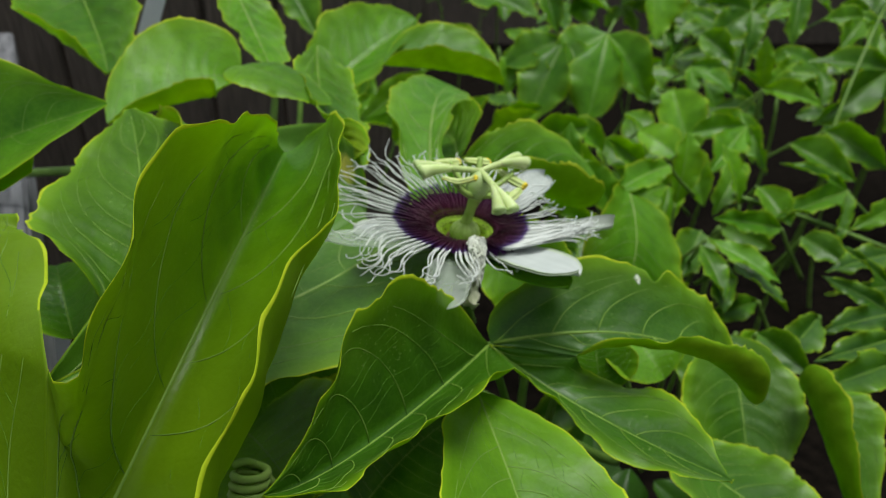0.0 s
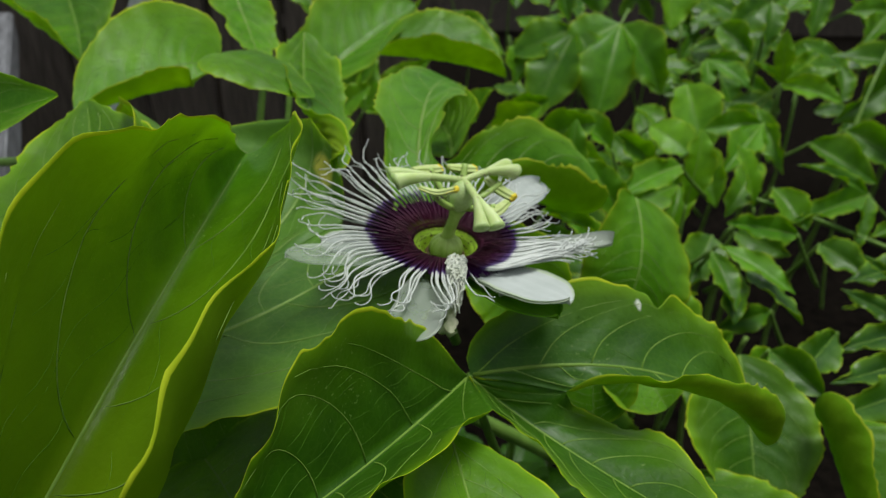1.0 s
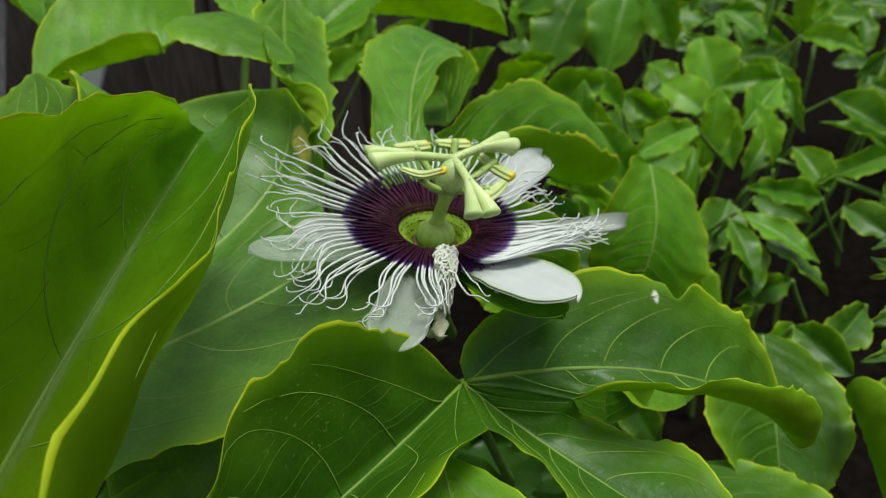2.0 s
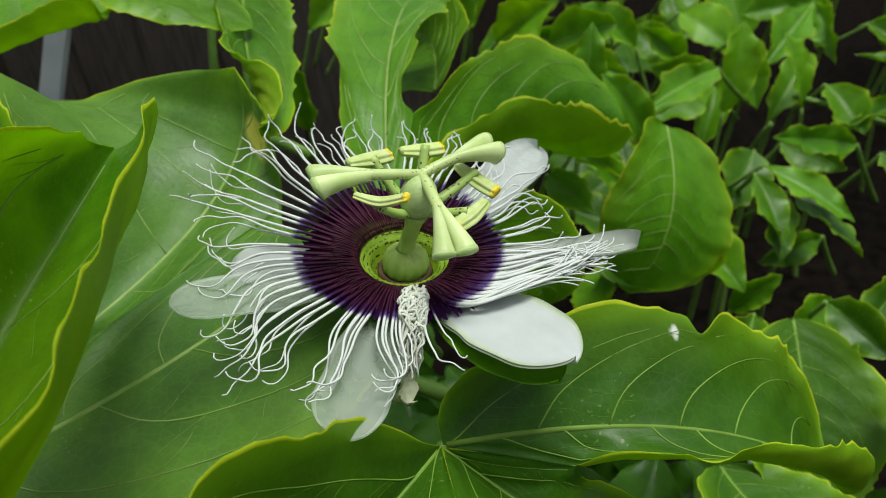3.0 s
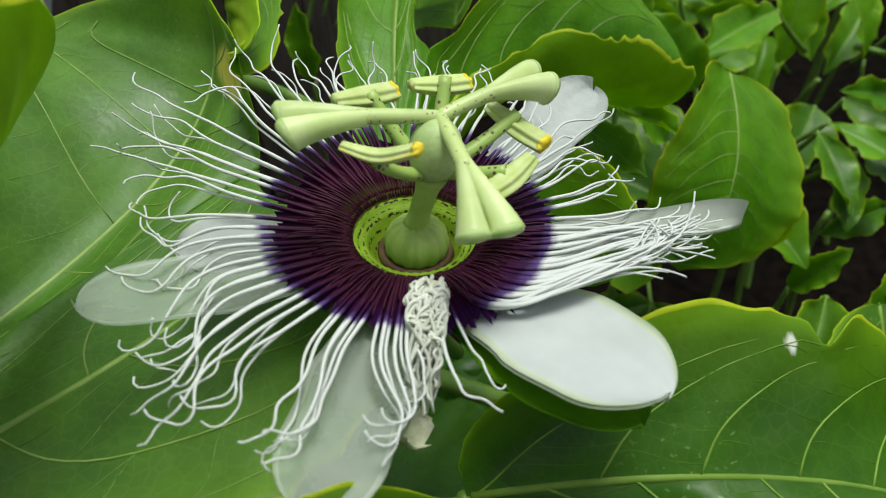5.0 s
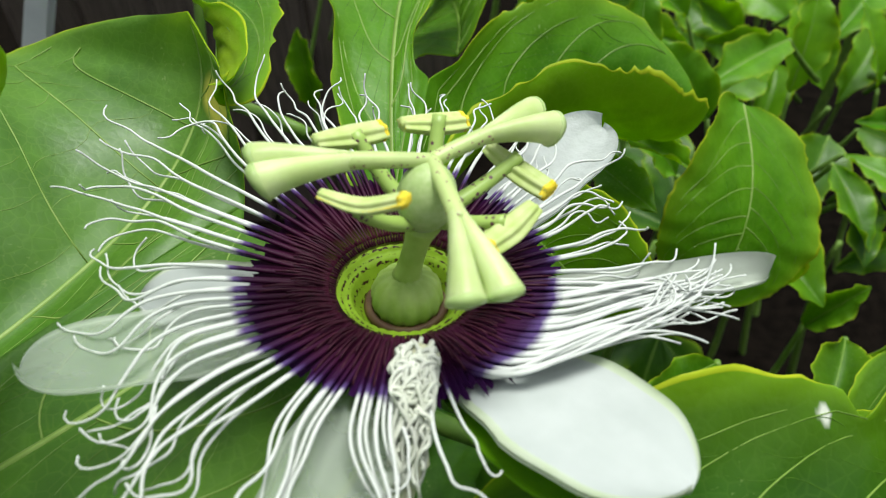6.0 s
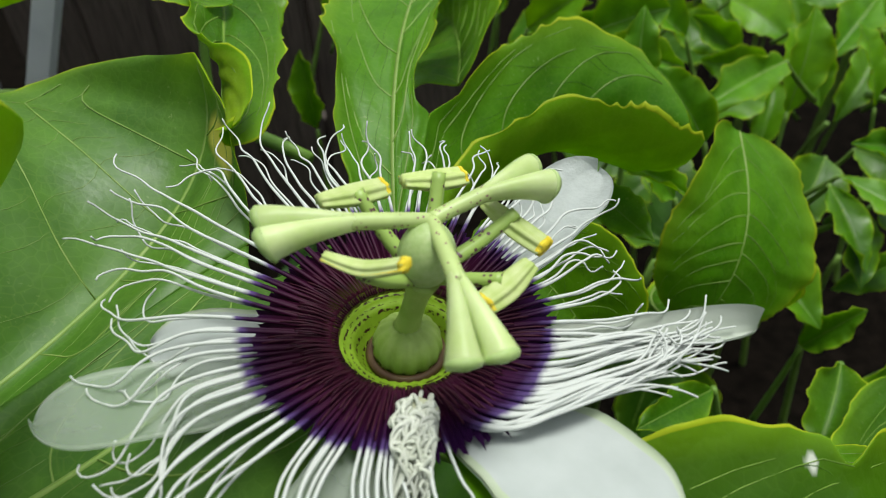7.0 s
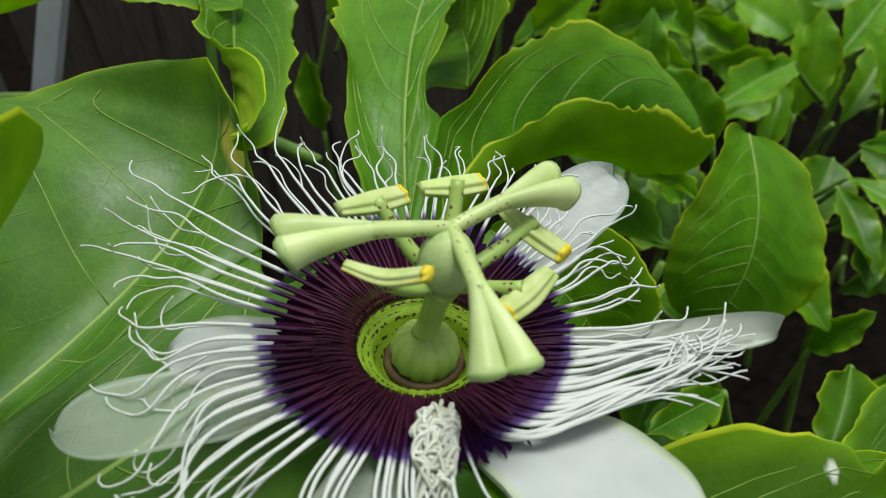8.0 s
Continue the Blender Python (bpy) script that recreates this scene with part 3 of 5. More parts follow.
passion_leaf("long bright green leaf with a wavy edge behind the flower", (-0.0445, 0.3201, 0.5723),
    [Lobe((-0.0404, 0.2796, 0.5458), (-0.0127, 0.2117, 0.5598), (0.399, -0.909, 0.123), (0.0146, 0.0119), (0.3, 0.23), (0.52, 0.28), (0.39, 0.28), 0.03, 0.41, 0.67)], seed=10)
passion_leaf("small green leaf hanging over a dark gap", (-0.0677, 0.2831, 0.5709),
    [Lobe((-0.0591, 0.2774, 0.5738), (-0.0324, 0.2738, 0.5586), (0.002, 0.073, 0.997), (0.0185, 0.0187), (0.18, 0.17), (-0.65, -0.38), (-0.56, -0.49), -0.15, 0.44, 0.68)], seed=11)
passion_leaf("broad light green leaf with pale veins", (-0.057, 0.3784, 0.5366),
    [Lobe((-0.0295, 0.4092, 0.5558), (-0.0073, 0.439, 0.5661), (-0.01, -0.595, 0.803), (0.0308, 0.0319), (0.36, 0.37), (0.32, 0.6), (0.17, 0.8), 0.21, 0.45, 0.61)], seed=12, upper=LEAF_YOUNG)
passion_leaf("bright green leaf folded along its middle", (-0.0221, 0.3775, 0.5529),
    [Lobe((0.0167, 0.3775, 0.5539), (0.0396, 0.3793, 0.5417), (0.009, -0.529, 0.849), (0.0279, 0.0309), (0.16, 0.24), (0.25, 0.28), (1.6, 1.67), 0.14, 0.45, 0.69)], seed=13, upper=LEAF_YOUNG)
passion_leaf("shaded green leaf between two lobes of another", (0.0151, 0.2862, 0.5332),
    [Lobe((0.0144, 0.3396, 0.5298), (0.0016, 0.3897, 0.5172), (-0.098, -0.929, 0.356), (0.0212, 0.0218), (0.16, 0.24), (0.29, 0.22), (0.38, 0.3), 0.10, 0.45, 0.71)], seed=14)
passion_leaf("dark green leaf close behind the white petals", (0.0213, 0.2391, 0.5238),
    [Lobe((0.0445, 0.2255, 0.513), (0.0443, 0.227, 0.4983), (0.149, -0.782, 0.606), (0.0166, 0.0198), (0.26, 0.19), (0.36, 0.36), (0.3, 0.28), -0.10, 0.45, 0.69)], seed=15)
passion_leaf("pale green leaf with its lower edge turned up", (0.0896, 0.2977, 0.5137),
    [Lobe((0.0931, 0.2641, 0.4965), (0.0778, 0.2646, 0.4725), (0.427, -0.779, 0.459), (0.0285, 0.0272), (-0.28, 0.05), (0.54, 0.39), (0.77, -0.56), 0.07, 0.53, 0.34)], seed=16, upper=LEAF_YOUNG, ruffle=0.018)
passion_leaf("small bright green leaf folded below a larger pale one", (0.0735, 0.2695, 0.4697),
    [Lobe((0.0580, 0.3140, 0.4501), (0.1305, 0.3198, 0.4570), (0.287, -0.878, 0.383), (0.0231, 0.0446), (2.98, 1.36), (1.35, 3.12), (-0.66, 2.63), -0.17, (0.47, 0.42), (0.51, 0.90))], seed=17, upper=LEAF_YOUNG)
passion_leaf("mid green leaf below the three-lobed leaf", (0.0176, 0.1392, 0.5293),
    [Lobe((0.0302, 0.0935, 0.5233), (0.0271, 0.097, 0.5141), (0.263, -0.543, 0.798), (0.0207, 0.0202), (0.06, 0.26), (0, 0.31), (0.53, 0.21), -0.14, 0.47, 0.66)], seed=18)
# shade at the lower right is painted here by the darker leaf green
passion_leaf("green leaf low in the vine, darkened as if in shade", (0.0938, 0.212, 0.4506),
    [Lobe((0.1006, 0.1816, 0.4556), (0.1285, 0.1587, 0.4542), (0.136, -0.451, 0.882), (0.0213, 0.02), (0.07, 0.2), (0.13, 0.22), (0.3, 0.3), 0.10, 0.44, 0.71)], upper=LEAF_DEEP_SHADED, seed=19)
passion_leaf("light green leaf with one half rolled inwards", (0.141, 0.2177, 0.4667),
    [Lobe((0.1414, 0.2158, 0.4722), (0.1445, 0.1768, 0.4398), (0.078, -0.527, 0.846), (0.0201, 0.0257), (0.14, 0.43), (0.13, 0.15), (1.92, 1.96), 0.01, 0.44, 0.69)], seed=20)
# shade put into the leaf colour, as on the low leaf above
passion_leaf("leaf low in the vine, coloured dark for shade", (0.121, 0.2468, 0.4741),
    [Lobe((0.1215, 0.221, 0.4571), (0.1175, 0.1991, 0.4379), (0.021, -0.407, 0.913), (0.0222, 0.026), (0.18, 0.2), (0.29, 0.28), (0.3, 0.3), 0.03, 0.45, 0.68)], upper=LEAF_DEEP_SHADED, seed=21)
passion_leaf("small green leaf below a lobe of another", (0.0565, 0.1844, 0.4932),
    [Lobe((0.0556, 0.1881, 0.5068), (0.0548, 0.1918, 0.5084), (0, -0.507, 0.862), (0.012, 0.012), (0.2, 0.2), (0.3, 0.3), (0.3, 0.3), 0.00, 0.45, 0.70)], seed=22, upper=LEAF_YOUNG)
passion_leaf("small green leaf beside a dark gap", (0.0709, 0.2003, 0.5027),
    [Lobe((0.072, 0.1921, 0.5028), (0.077, 0.1883, 0.4966), (0.001, -0.506, 0.862), (0.0159, 0.016), (0.2, 0.2), (0.3, 0.3), (0.3, 0.3), 0.00, 0.45, 0.70)], seed=23, upper=LEAF_YOUNG)
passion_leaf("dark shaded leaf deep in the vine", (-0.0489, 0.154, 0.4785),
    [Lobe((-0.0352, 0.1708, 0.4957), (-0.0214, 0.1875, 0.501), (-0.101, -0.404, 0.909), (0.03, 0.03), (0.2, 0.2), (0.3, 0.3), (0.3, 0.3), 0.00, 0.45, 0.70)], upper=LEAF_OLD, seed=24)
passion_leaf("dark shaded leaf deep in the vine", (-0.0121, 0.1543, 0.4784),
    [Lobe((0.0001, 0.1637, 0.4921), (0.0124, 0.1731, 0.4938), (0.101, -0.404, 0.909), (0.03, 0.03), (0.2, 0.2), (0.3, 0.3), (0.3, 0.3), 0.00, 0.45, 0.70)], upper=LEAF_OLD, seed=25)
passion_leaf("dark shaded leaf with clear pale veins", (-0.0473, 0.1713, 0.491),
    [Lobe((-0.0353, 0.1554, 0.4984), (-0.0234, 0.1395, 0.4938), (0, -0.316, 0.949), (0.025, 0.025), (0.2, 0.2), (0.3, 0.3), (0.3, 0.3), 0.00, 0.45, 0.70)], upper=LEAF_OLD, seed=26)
passion_leaf("little green leaf against the grey rail", (-0.0957, 0.1823, 0.5143),
    [Lobe((-0.1009, 0.1913, 0.5275), (-0.1061, 0.2003, 0.5286), (0.206, -0.309, 0.928), (0.014, 0.014), (0.2, 0.2), (0.3, 0.3), (0.3, 0.3), 0.00, 0.45, 0.70)], seed=27)

def hedge_leaf(base, tip, wide, up, upper, seed):
    """A leaf further off in the vine, arched between its base and its tip."""
    r = np.random.RandomState(seed)
    b, t, n = np.array(base), np.array(tip), np.array(up)
    size = np.linalg.norm(t - b)
    wide *= 0.8

    def one(end, half):
        mid = (b + end) / 2 + n * np.linalg.norm(end - b) * r.uniform(0.05, 0.2)
        return Lobe(mid, end, up, (half * r.uniform(0.9, 1.1), half * r.uniform(0.9, 1.1)), (r.uniform(0, 0.6), r.uniform(0, 0.6)),
                    (r.uniform(-0.6, 1.2), r.uniform(-0.6, 1.2)), (r.uniform(-0.6, 1.2), r.uniform(-0.6, 1.2)), r.uniform(-0.7, 0.7), r.uniform(0.36, 0.5), r.uniform(0.75, 1.1))

    lobes = [one(t, wide)]
    if seed % 3 and size > 0.05:
        # two shorter side lobes
        side = unit(np.cross(t - b, n)) * size
        lobes = [one(b + 0.50 * (t - b) - 0.52 * side - n * 0.1 * size, 0.62 * wide), one(t, 0.8 * wide), one(b + 0.50 * (t - b) + 0.52 * side - n * 0.1 * size, 0.62 * wide)]
    kind = "fresh light green leaf" if upper is LEAF_YOUNG else "mid green leaf"
    return passion_leaf(kind + " in the vine bed", base, lobes, upper, "vine leaves further off", seed, False, ruffle=0.05, stalk=-0.5 * (t - b) + np.array((0, 0, -0.03)))


hedge_leaf((0.1608, 0.6971, 0.5168), (0.1357, 0.6373, 0.4404), 0.0478, (0.0315, -0.6894, 0.7237), LEAF_YOUNG, 40)
hedge_leaf((0.121, 0.6945, 0.5121), (0.0816, 0.6392, 0.4452), 0.0410, (-0.1218, -0.7237, 0.6793), LEAF_TOP, 41)
hedge_leaf((0.2344, 0.848, 0.5565), (0.2348, 0.7941, 0.4919), 0.0443, (0.2492, -0.6251, 0.7397), LEAF_YOUNG, 42)
hedge_leaf((0.3991, 0.8368, 0.5512), (0.3757, 0.7832, 0.4876), 0.0207, (-0.1976, -0.7628, 0.6158), LEAF_TOP, 43)
hedge_leaf((0.3213, 0.7069, 0.4621), (0.316, 0.7092, 0.5125), 0.0143, (-0.2498, -0.718, 0.6497), LEAF_YOUNG, 44)
hedge_leaf((0.3075, 0.6762, 0.4693), (0.3502, 0.6624, 0.486), 0.0116, (-0.2621, -0.7129, 0.6504), LEAF_TOP, 45)
hedge_leaf((0.2966, 0.6519, 0.4751), (0.3384, 0.6261, 0.4672), 0.0158, (0.0816, -0.7651, 0.6387), LEAF_YOUNG, 46)
hedge_leaf((0.2394, 0.6851, 0.4887), (0.2738, 0.6528, 0.4676), 0.0178, (0.1052, -0.7099, 0.6964), LEAF_YOUNG, 47)
hedge_leaf((0.199, 0.6022, 0.4859), (0.2101, 0.5558, 0.4363), 0.0279, (-0.2724, -0.6929, 0.6676), LEAF_YOUNG, 48)
hedge_leaf((0.2316, 0.5954, 0.4694), (0.2608, 0.5651, 0.4523), 0.0170, (-0.1362, -0.739, 0.6598), LEAF_YOUNG, 49)
hedge_leaf((0.1815, 0.5028, 0.4664), (0.189, 0.4662, 0.437), 0.0188, (-0.1326, -0.6868, 0.7146), LEAF_TOP, 50)
hedge_leaf((0.2159, 0.4822, 0.4636), (0.1879, 0.4473, 0.4383), 0.0141, (-0.0316, -0.7847, 0.6191), LEAF_TOP, 51)
hedge_leaf((0.1601, 0.461, 0.454), (0.1157, 0.4352, 0.4475), 0.0245, (0.0283, -0.6733, 0.7389), LEAF_TOP, 52)
hedge_leaf((0.4112, 0.6588, 0.4903), (0.3307, 0.6168, 0.4515), 0.0342, (-0.1041, -0.7718, 0.6273), LEAF_TOP, 53)
hedge_leaf((0.3072, 0.5521, 0.4656), (0.3456, 0.5198, 0.4443), 0.0205, (-0.074, -0.6333, 0.7704), LEAF_TOP, 54)
hedge_leaf((0.2752, 0.4496, 0.4553), (0.2167, 0.4223, 0.446), 0.0143, (0.2807, -0.6693, 0.6879), LEAF_TOP, 55)
hedge_leaf((0.2958, 0.4266, 0.4539), (0.2533, 0.4013, 0.4485), 0.0100, (0.2516, -0.6368, 0.7288), LEAF_TOP, 56)
hedge_leaf((0.2711, 0.5287, 0.4624), (0.3091, 0.4976, 0.4436), 0.0219, (-0.0635, -0.792, 0.6072), LEAF_TOP, 57)
# low right leaves: the darker green stands in for shade on them
hedge_leaf((0.161, 0.3471, 0.4561), (0.1822, 0.3178, 0.4415), 0.0114, (0.0908, -0.7173, 0.6908), LEAF_DEEP_SHADED, 58)
hedge_leaf((0.1541, 0.3494, 0.4577), (0.1504, 0.3184, 0.44), 0.0107, (-0.0747, -0.7734, 0.6295), LEAF_DEEP_SHADED, 59)
hedge_leaf((0.2623, 0.3709, 0.4484), (0.2139, 0.3481, 0.4482), 0.0114, (-0.0541, -0.7355, 0.6753), LEAF_DEEP_SHADED, 60)
hedge_leaf((0.2439, 0.337, 0.4454), (0.1971, 0.3175, 0.4518), 0.0075, (-0.1262, -0.7596, 0.6381), LEAF_DEEP_SHADED, 61)
hedge_leaf((0.2226, 0.3018, 0.4503), (0.1766, 0.2805, 0.4532), 0.0116, (-0.0274, -0.6541, 0.7559), LEAF_DEEP_SHADED, 62)
hedge_leaf((0.2053, 0.2735, 0.4549), (0.1604, 0.2523, 0.4578), 0.0094, (0.0474, -0.7661, 0.641), LEAF_DEEP_SHADED, 63)
hedge_leaf((0.191, 0.2475, 0.4613), (0.1489, 0.226, 0.4637), 0.0103, (-0.1271, -0.7331, 0.6681), LEAF_DEEP_SHADED, 64)
hedge_leaf((0.1762, 0.3988, 0.4508), (0.1981, 0.3758, 0.4488), 0.0138, (-0.1564, -0.7693, 0.6194), LEAF_DEEP_SHADED, 65)
hedge_leaf((0.1559, 0.3808, 0.4572), (0.1364, 0.3503, 0.4407), 0.0165, (0.0073, -0.7942, 0.6075), LEAF_DEEP_SHADED, 66)
hedge_leaf((0.4474, 0.7847, 0.5197), (0.4068, 0.7471, 0.489), 0.0274, (-0.0092, -0.7546, 0.6561), LEAF_TOP, 67)
hedge_leaf((0.429, 0.8084, 0.5223), (0.4713, 0.7773, 0.5036), 0.0235, (0.1292, -0.6755, 0.726), LEAF_TOP, 68)
hedge_leaf((0.0278, 0.8472, 0.5422), (0.1106, 0.8117, 0.5136), 0.0366, (0.1172, -0.689, 0.7152), LEAF_TOP, 69)
hedge_leaf((0.1177, 0.8617, 0.5466), (0.1931, 0.8266, 0.5192), 0.0330, (-0.0773, -0.6961, 0.7137), LEAF_TOP, 70)
hedge_leaf((0.2488, 0.5774, 0.4733), (0.2494, 0.5402, 0.4427), 0.0153, (-0.0952, -0.7142, 0.6935), LEAF_TOP, 71)
hedge_leaf((0.128, 0.5403, 0.4611), (0.1533, 0.5119, 0.4481), 0.0168, (-0.0998, -0.7371, 0.6684), LEAF_TOP, 72)
# darker green for shade again
hedge_leaf((0.2171, 0.385, 0.4516), (0.232, 0.3602, 0.446), 0.0126, (-0.2319, -0.7519, 0.6171), LEAF_DEEP_SHADED, 73)
hedge_leaf((0.215, 0.4496, 0.4584), (0.2277, 0.42, 0.4431), 0.0143, (0.2476, -0.7506, 0.6126), LEAF_TOP, 74)
hedge_leaf((-0.0081, 0.748, 0.509), (0.0593, 0.7131, 0.4821), 0.0294, (0.1161, -0.6972, 0.7075), LEAF_TOP, 75)
hedge_leaf((0.069, 0.7018, 0.4951), (0.1095, 0.6678, 0.4705), 0.0251, (0.129, -0.7294, 0.6718), LEAF_TOP, 76)
hedge_leaf((0.3358, 0.803, 0.5232), (0.28, 0.7687, 0.4996), 0.0311, (0.05, -0.7958, 0.6034), LEAF_TOP, 77)
hedge_leaf((0.2684, 0.7547, 0.5075), (0.2948, 0.7219, 0.4856), 0.0222, (-0.2238, -0.7595, 0.6108), LEAF_TOP, 78)
# low right again, with shade in the leaf colour
hedge_leaf((0.1794, 0.2876, 0.4577), (0.152, 0.2618, 0.451), 0.0110, (-0.179, -0.7798, 0.5999), LEAF_DEEP_SHADED, 79)
hedge_leaf((0.1448, 0.2717, 0.4588), (0.1566, 0.2479, 0.4554), 0.0111, (-0.215, -0.7043, 0.6766), LEAF_DEEP_SHADED, 80)
hedge_leaf((0.1118, 0.3218, 0.4563), (0.1273, 0.2939, 0.4444), 0.0143, (-0.2033, -0.6177, 0.7597), LEAF_TOP, 81)
# and here the shade is in the green as well
hedge_leaf((0.1162, 0.2607, 0.4631), (0.1025, 0.2351, 0.4566), 0.0107, (0.1068, -0.7193, 0.6864), LEAF_DEEP_SHADED, 82)
hedge_leaf((-0.068, 0.6403, 0.4487), (-0.0056, 0.6421, 0.4967), 0.0225, (0.1126, -0.765, 0.6341), LEAF_YOUNG, 83)
hedge_leaf((-0.173, 0.8441, 0.5547), (-0.1285, 0.7935, 0.4961), 0.0323, (0.2651, -0.636, 0.7247), LEAF_TOP, 84)
hedge_leaf((-0.0905, 0.6546, 0.4527), (-0.0517, 0.6554, 0.4991), 0.0202, (0.1305, -0.7283, 0.6727), LEAF_TOP, 85)
hedge_leaf((0.1765, 0.8537, 0.517), (0.1409, 0.8491, 0.5536), 0.0332, (0.2098, -0.6665, 0.7154), LEAF_YOUNG, 86)
hedge_leaf((0.1625, 0.5989, 0.4675), (0.1759, 0.5712, 0.4562), 0.0147, (0.1049, -0.6373, 0.7634), LEAF_TOP, 87)
hedge_leaf((0.0532, 0.6006, 0.4524), (0.0893, 0.5896, 0.4749), 0.0187, (0.075, -0.7519, 0.655), LEAF_TOP, 88)
hedge_leaf((0.0706, 0.3537, 0.4898), (0.0736, 0.3629, 0.5267), 0.0108, (0.0284, -0.7793, 0.626), LEAF_YOUNG, 140)
hedge_leaf((0.1383, 0.3987, 0.4907), (0.0926, 0.366, 0.4803), 0.0120, (-0.1886, -0.6736, 0.7147), LEAF_YOUNG, 141)
hedge_leaf((0.1504, 0.4143, 0.4608), (0.1564, 0.4273, 0.5023), 0.0132, (0.1872, -0.6144, 0.7664), LEAF_YOUNG, 142)
hedge_leaf((0.2041, 0.446, 0.4467), (0.1896, 0.4553, 0.4856), 0.0134, (0.2035, -0.7079, 0.6764), LEAF_YOUNG, 143)
hedge_leaf((0.2008, 0.3793, 0.4598), (0.1556, 0.3648, 0.4722), 0.0101, (-0.2326, -0.713, 0.6615), LEAF_YOUNG, 144)
hedge_leaf((0.1491, 0.3535, 0.4651), (0.179, 0.3263, 0.4534), 0.0112, (0.2622, -0.6484, 0.7148), LEAF_YOUNG, 145)
hedge_leaf((0.1456, 0.3512, 0.4625), (0.15, 0.3188, 0.4471), 0.0089, (-0.0086, -0.739, 0.6737), LEAF_TOP, 146)
hedge_leaf((0.1027, 0.4606, 0.4758), (0.0516, 0.4488, 0.4922), 0.0176, (-0.1489, -0.7736, 0.616), LEAF_TOP, 147)
hedge_leaf((0.0293, 0.496, 0.4636), (0.0733, 0.4962, 0.485), 0.0195, (-0.2686, -0.6227, 0.735), LEAF_YOUNG, 148)
hedge_leaf((0.1564, 0.2874, 0.4455), (0.1256, 0.2633, 0.4443), 0.0106, (0.0739, -0.7848, 0.6154), LEAF_TOP, 149)
hedge_leaf((0.131, 0.2523, 0.4363), (0.1466, 0.2512, 0.459), 0.0117, (-0.0442, -0.7983, 0.6006), LEAF_TOP, 150)
hedge_leaf((0.2423, 0.5456, 0.4713), (0.2025, 0.5028, 0.4474), 0.0224, (-0.1786, -0.6737, 0.7171), LEAF_YOUNG, 151)
hedge_leaf((0.1656, 0.5692, 0.4607), (0.196, 0.5378, 0.4439), 0.0200, (0.0875, -0.732, 0.6756), LEAF_YOUNG, 152)
hedge_leaf((0.0763, 0.2403, 0.4753), (0.0549, 0.2227, 0.4813), 0.0067, (-0.1363, -0.695, 0.706), LEAF_TOP, 153)
hedge_leaf((0.0535, 0.3009, 0.5056), (0.0752, 0.2805, 0.5035), 0.0098, (0.2535, -0.7182, 0.648), LEAF_TOP, 154)
hedge_leaf((0.0494, 0.277, 0.5082), (0.0613, 0.2564, 0.5068), 0.0071, (-0.2168, -0.779, 0.5883), LEAF_TOP, 155)
hedge_leaf((0.1262, 0.2992, 0.4314), (0.1404, 0.2958, 0.4514), 0.0083, (-0.2678, -0.6059, 0.7491), LEAF_TOP, 156)
hedge_leaf((-0.0718, 0.5014, 0.4812), (-0.0426, 0.5025, 0.5053), 0.0142, (0.0262, -0.6598, 0.751), LEAF_YOUNG, 157)
hedge_leaf((-0.0288, 0.5191, 0.4666), (-0.0001, 0.5191, 0.4893), 0.0186, (-0.1775, -0.7582, 0.6274), LEAF_YOUNG, 158)
hedge_leaf((0.0872, 0.4213, 0.4603), (0.1137, 0.4129, 0.4726), 0.0121, (0.1247, -0.6406, 0.7577), LEAF_TOP, 159)
hedge_leaf((0.1832, 0.3523, 0.4278), (0.147, 0.3307, 0.4301), 0.0096, (-0.0822, -0.7944, 0.6018), LEAF_TOP, 160)
hedge_leaf((0.0608, 0.4019, 0.5031), (0.0894, 0.3935, 0.5152), 0.0160, (0.1968, -0.7509, 0.6305), LEAF_YOUNG, 161)
hedge_leaf((0.0371, 0.4318, 0.4948), (0.0651, 0.4287, 0.5137), 0.0176, (0.127, -0.7786, 0.6146), LEAF_YOUNG, 162)
hedge_leaf((0.0946, 0.3405, 0.4866), (0.0746, 0.3404, 0.5145), 0.0115, (0.1247, -0.6539, 0.7462), LEAF_YOUNG, 163)
hedge_leaf((0.1145, 0.463, 0.4775), (0.0827, 0.4599, 0.5028), 0.0160, (0.1266, -0.7491, 0.6503), LEAF_YOUNG, 164)
hedge_leaf((0.0608, 0.3781, 0.5054), (0.0893, 0.36, 0.5053), 0.0112, (0.1189, -0.7818, 0.612), LEAF_YOUNG, 165)
hedge_leaf((0.0234, 0.4561, 0.4947), (0.0374, 0.4545, 0.5169), 0.0155, (-0.1058, -0.741, 0.6631), LEAF_YOUNG, 166)
hedge_leaf((-0.0479, 0.3723, 0.4773), (-0.0507, 0.3768, 0.509), 0.0106, (0.1962, -0.7702, 0.6068), LEAF_TOP, 167)
hedge_leaf((0.1534, 0.4977, 0.4526), (0.1235, 0.4946, 0.4777), 0.0142, (0.2353, -0.6504, 0.7222), LEAF_TOP, 168)
hedge_leaf((0.0795, 0.3109, 0.4833), (0.0596, 0.3081, 0.5077), 0.0098, (0.2567, -0.7285, 0.6351), LEAF_YOUNG, 169)


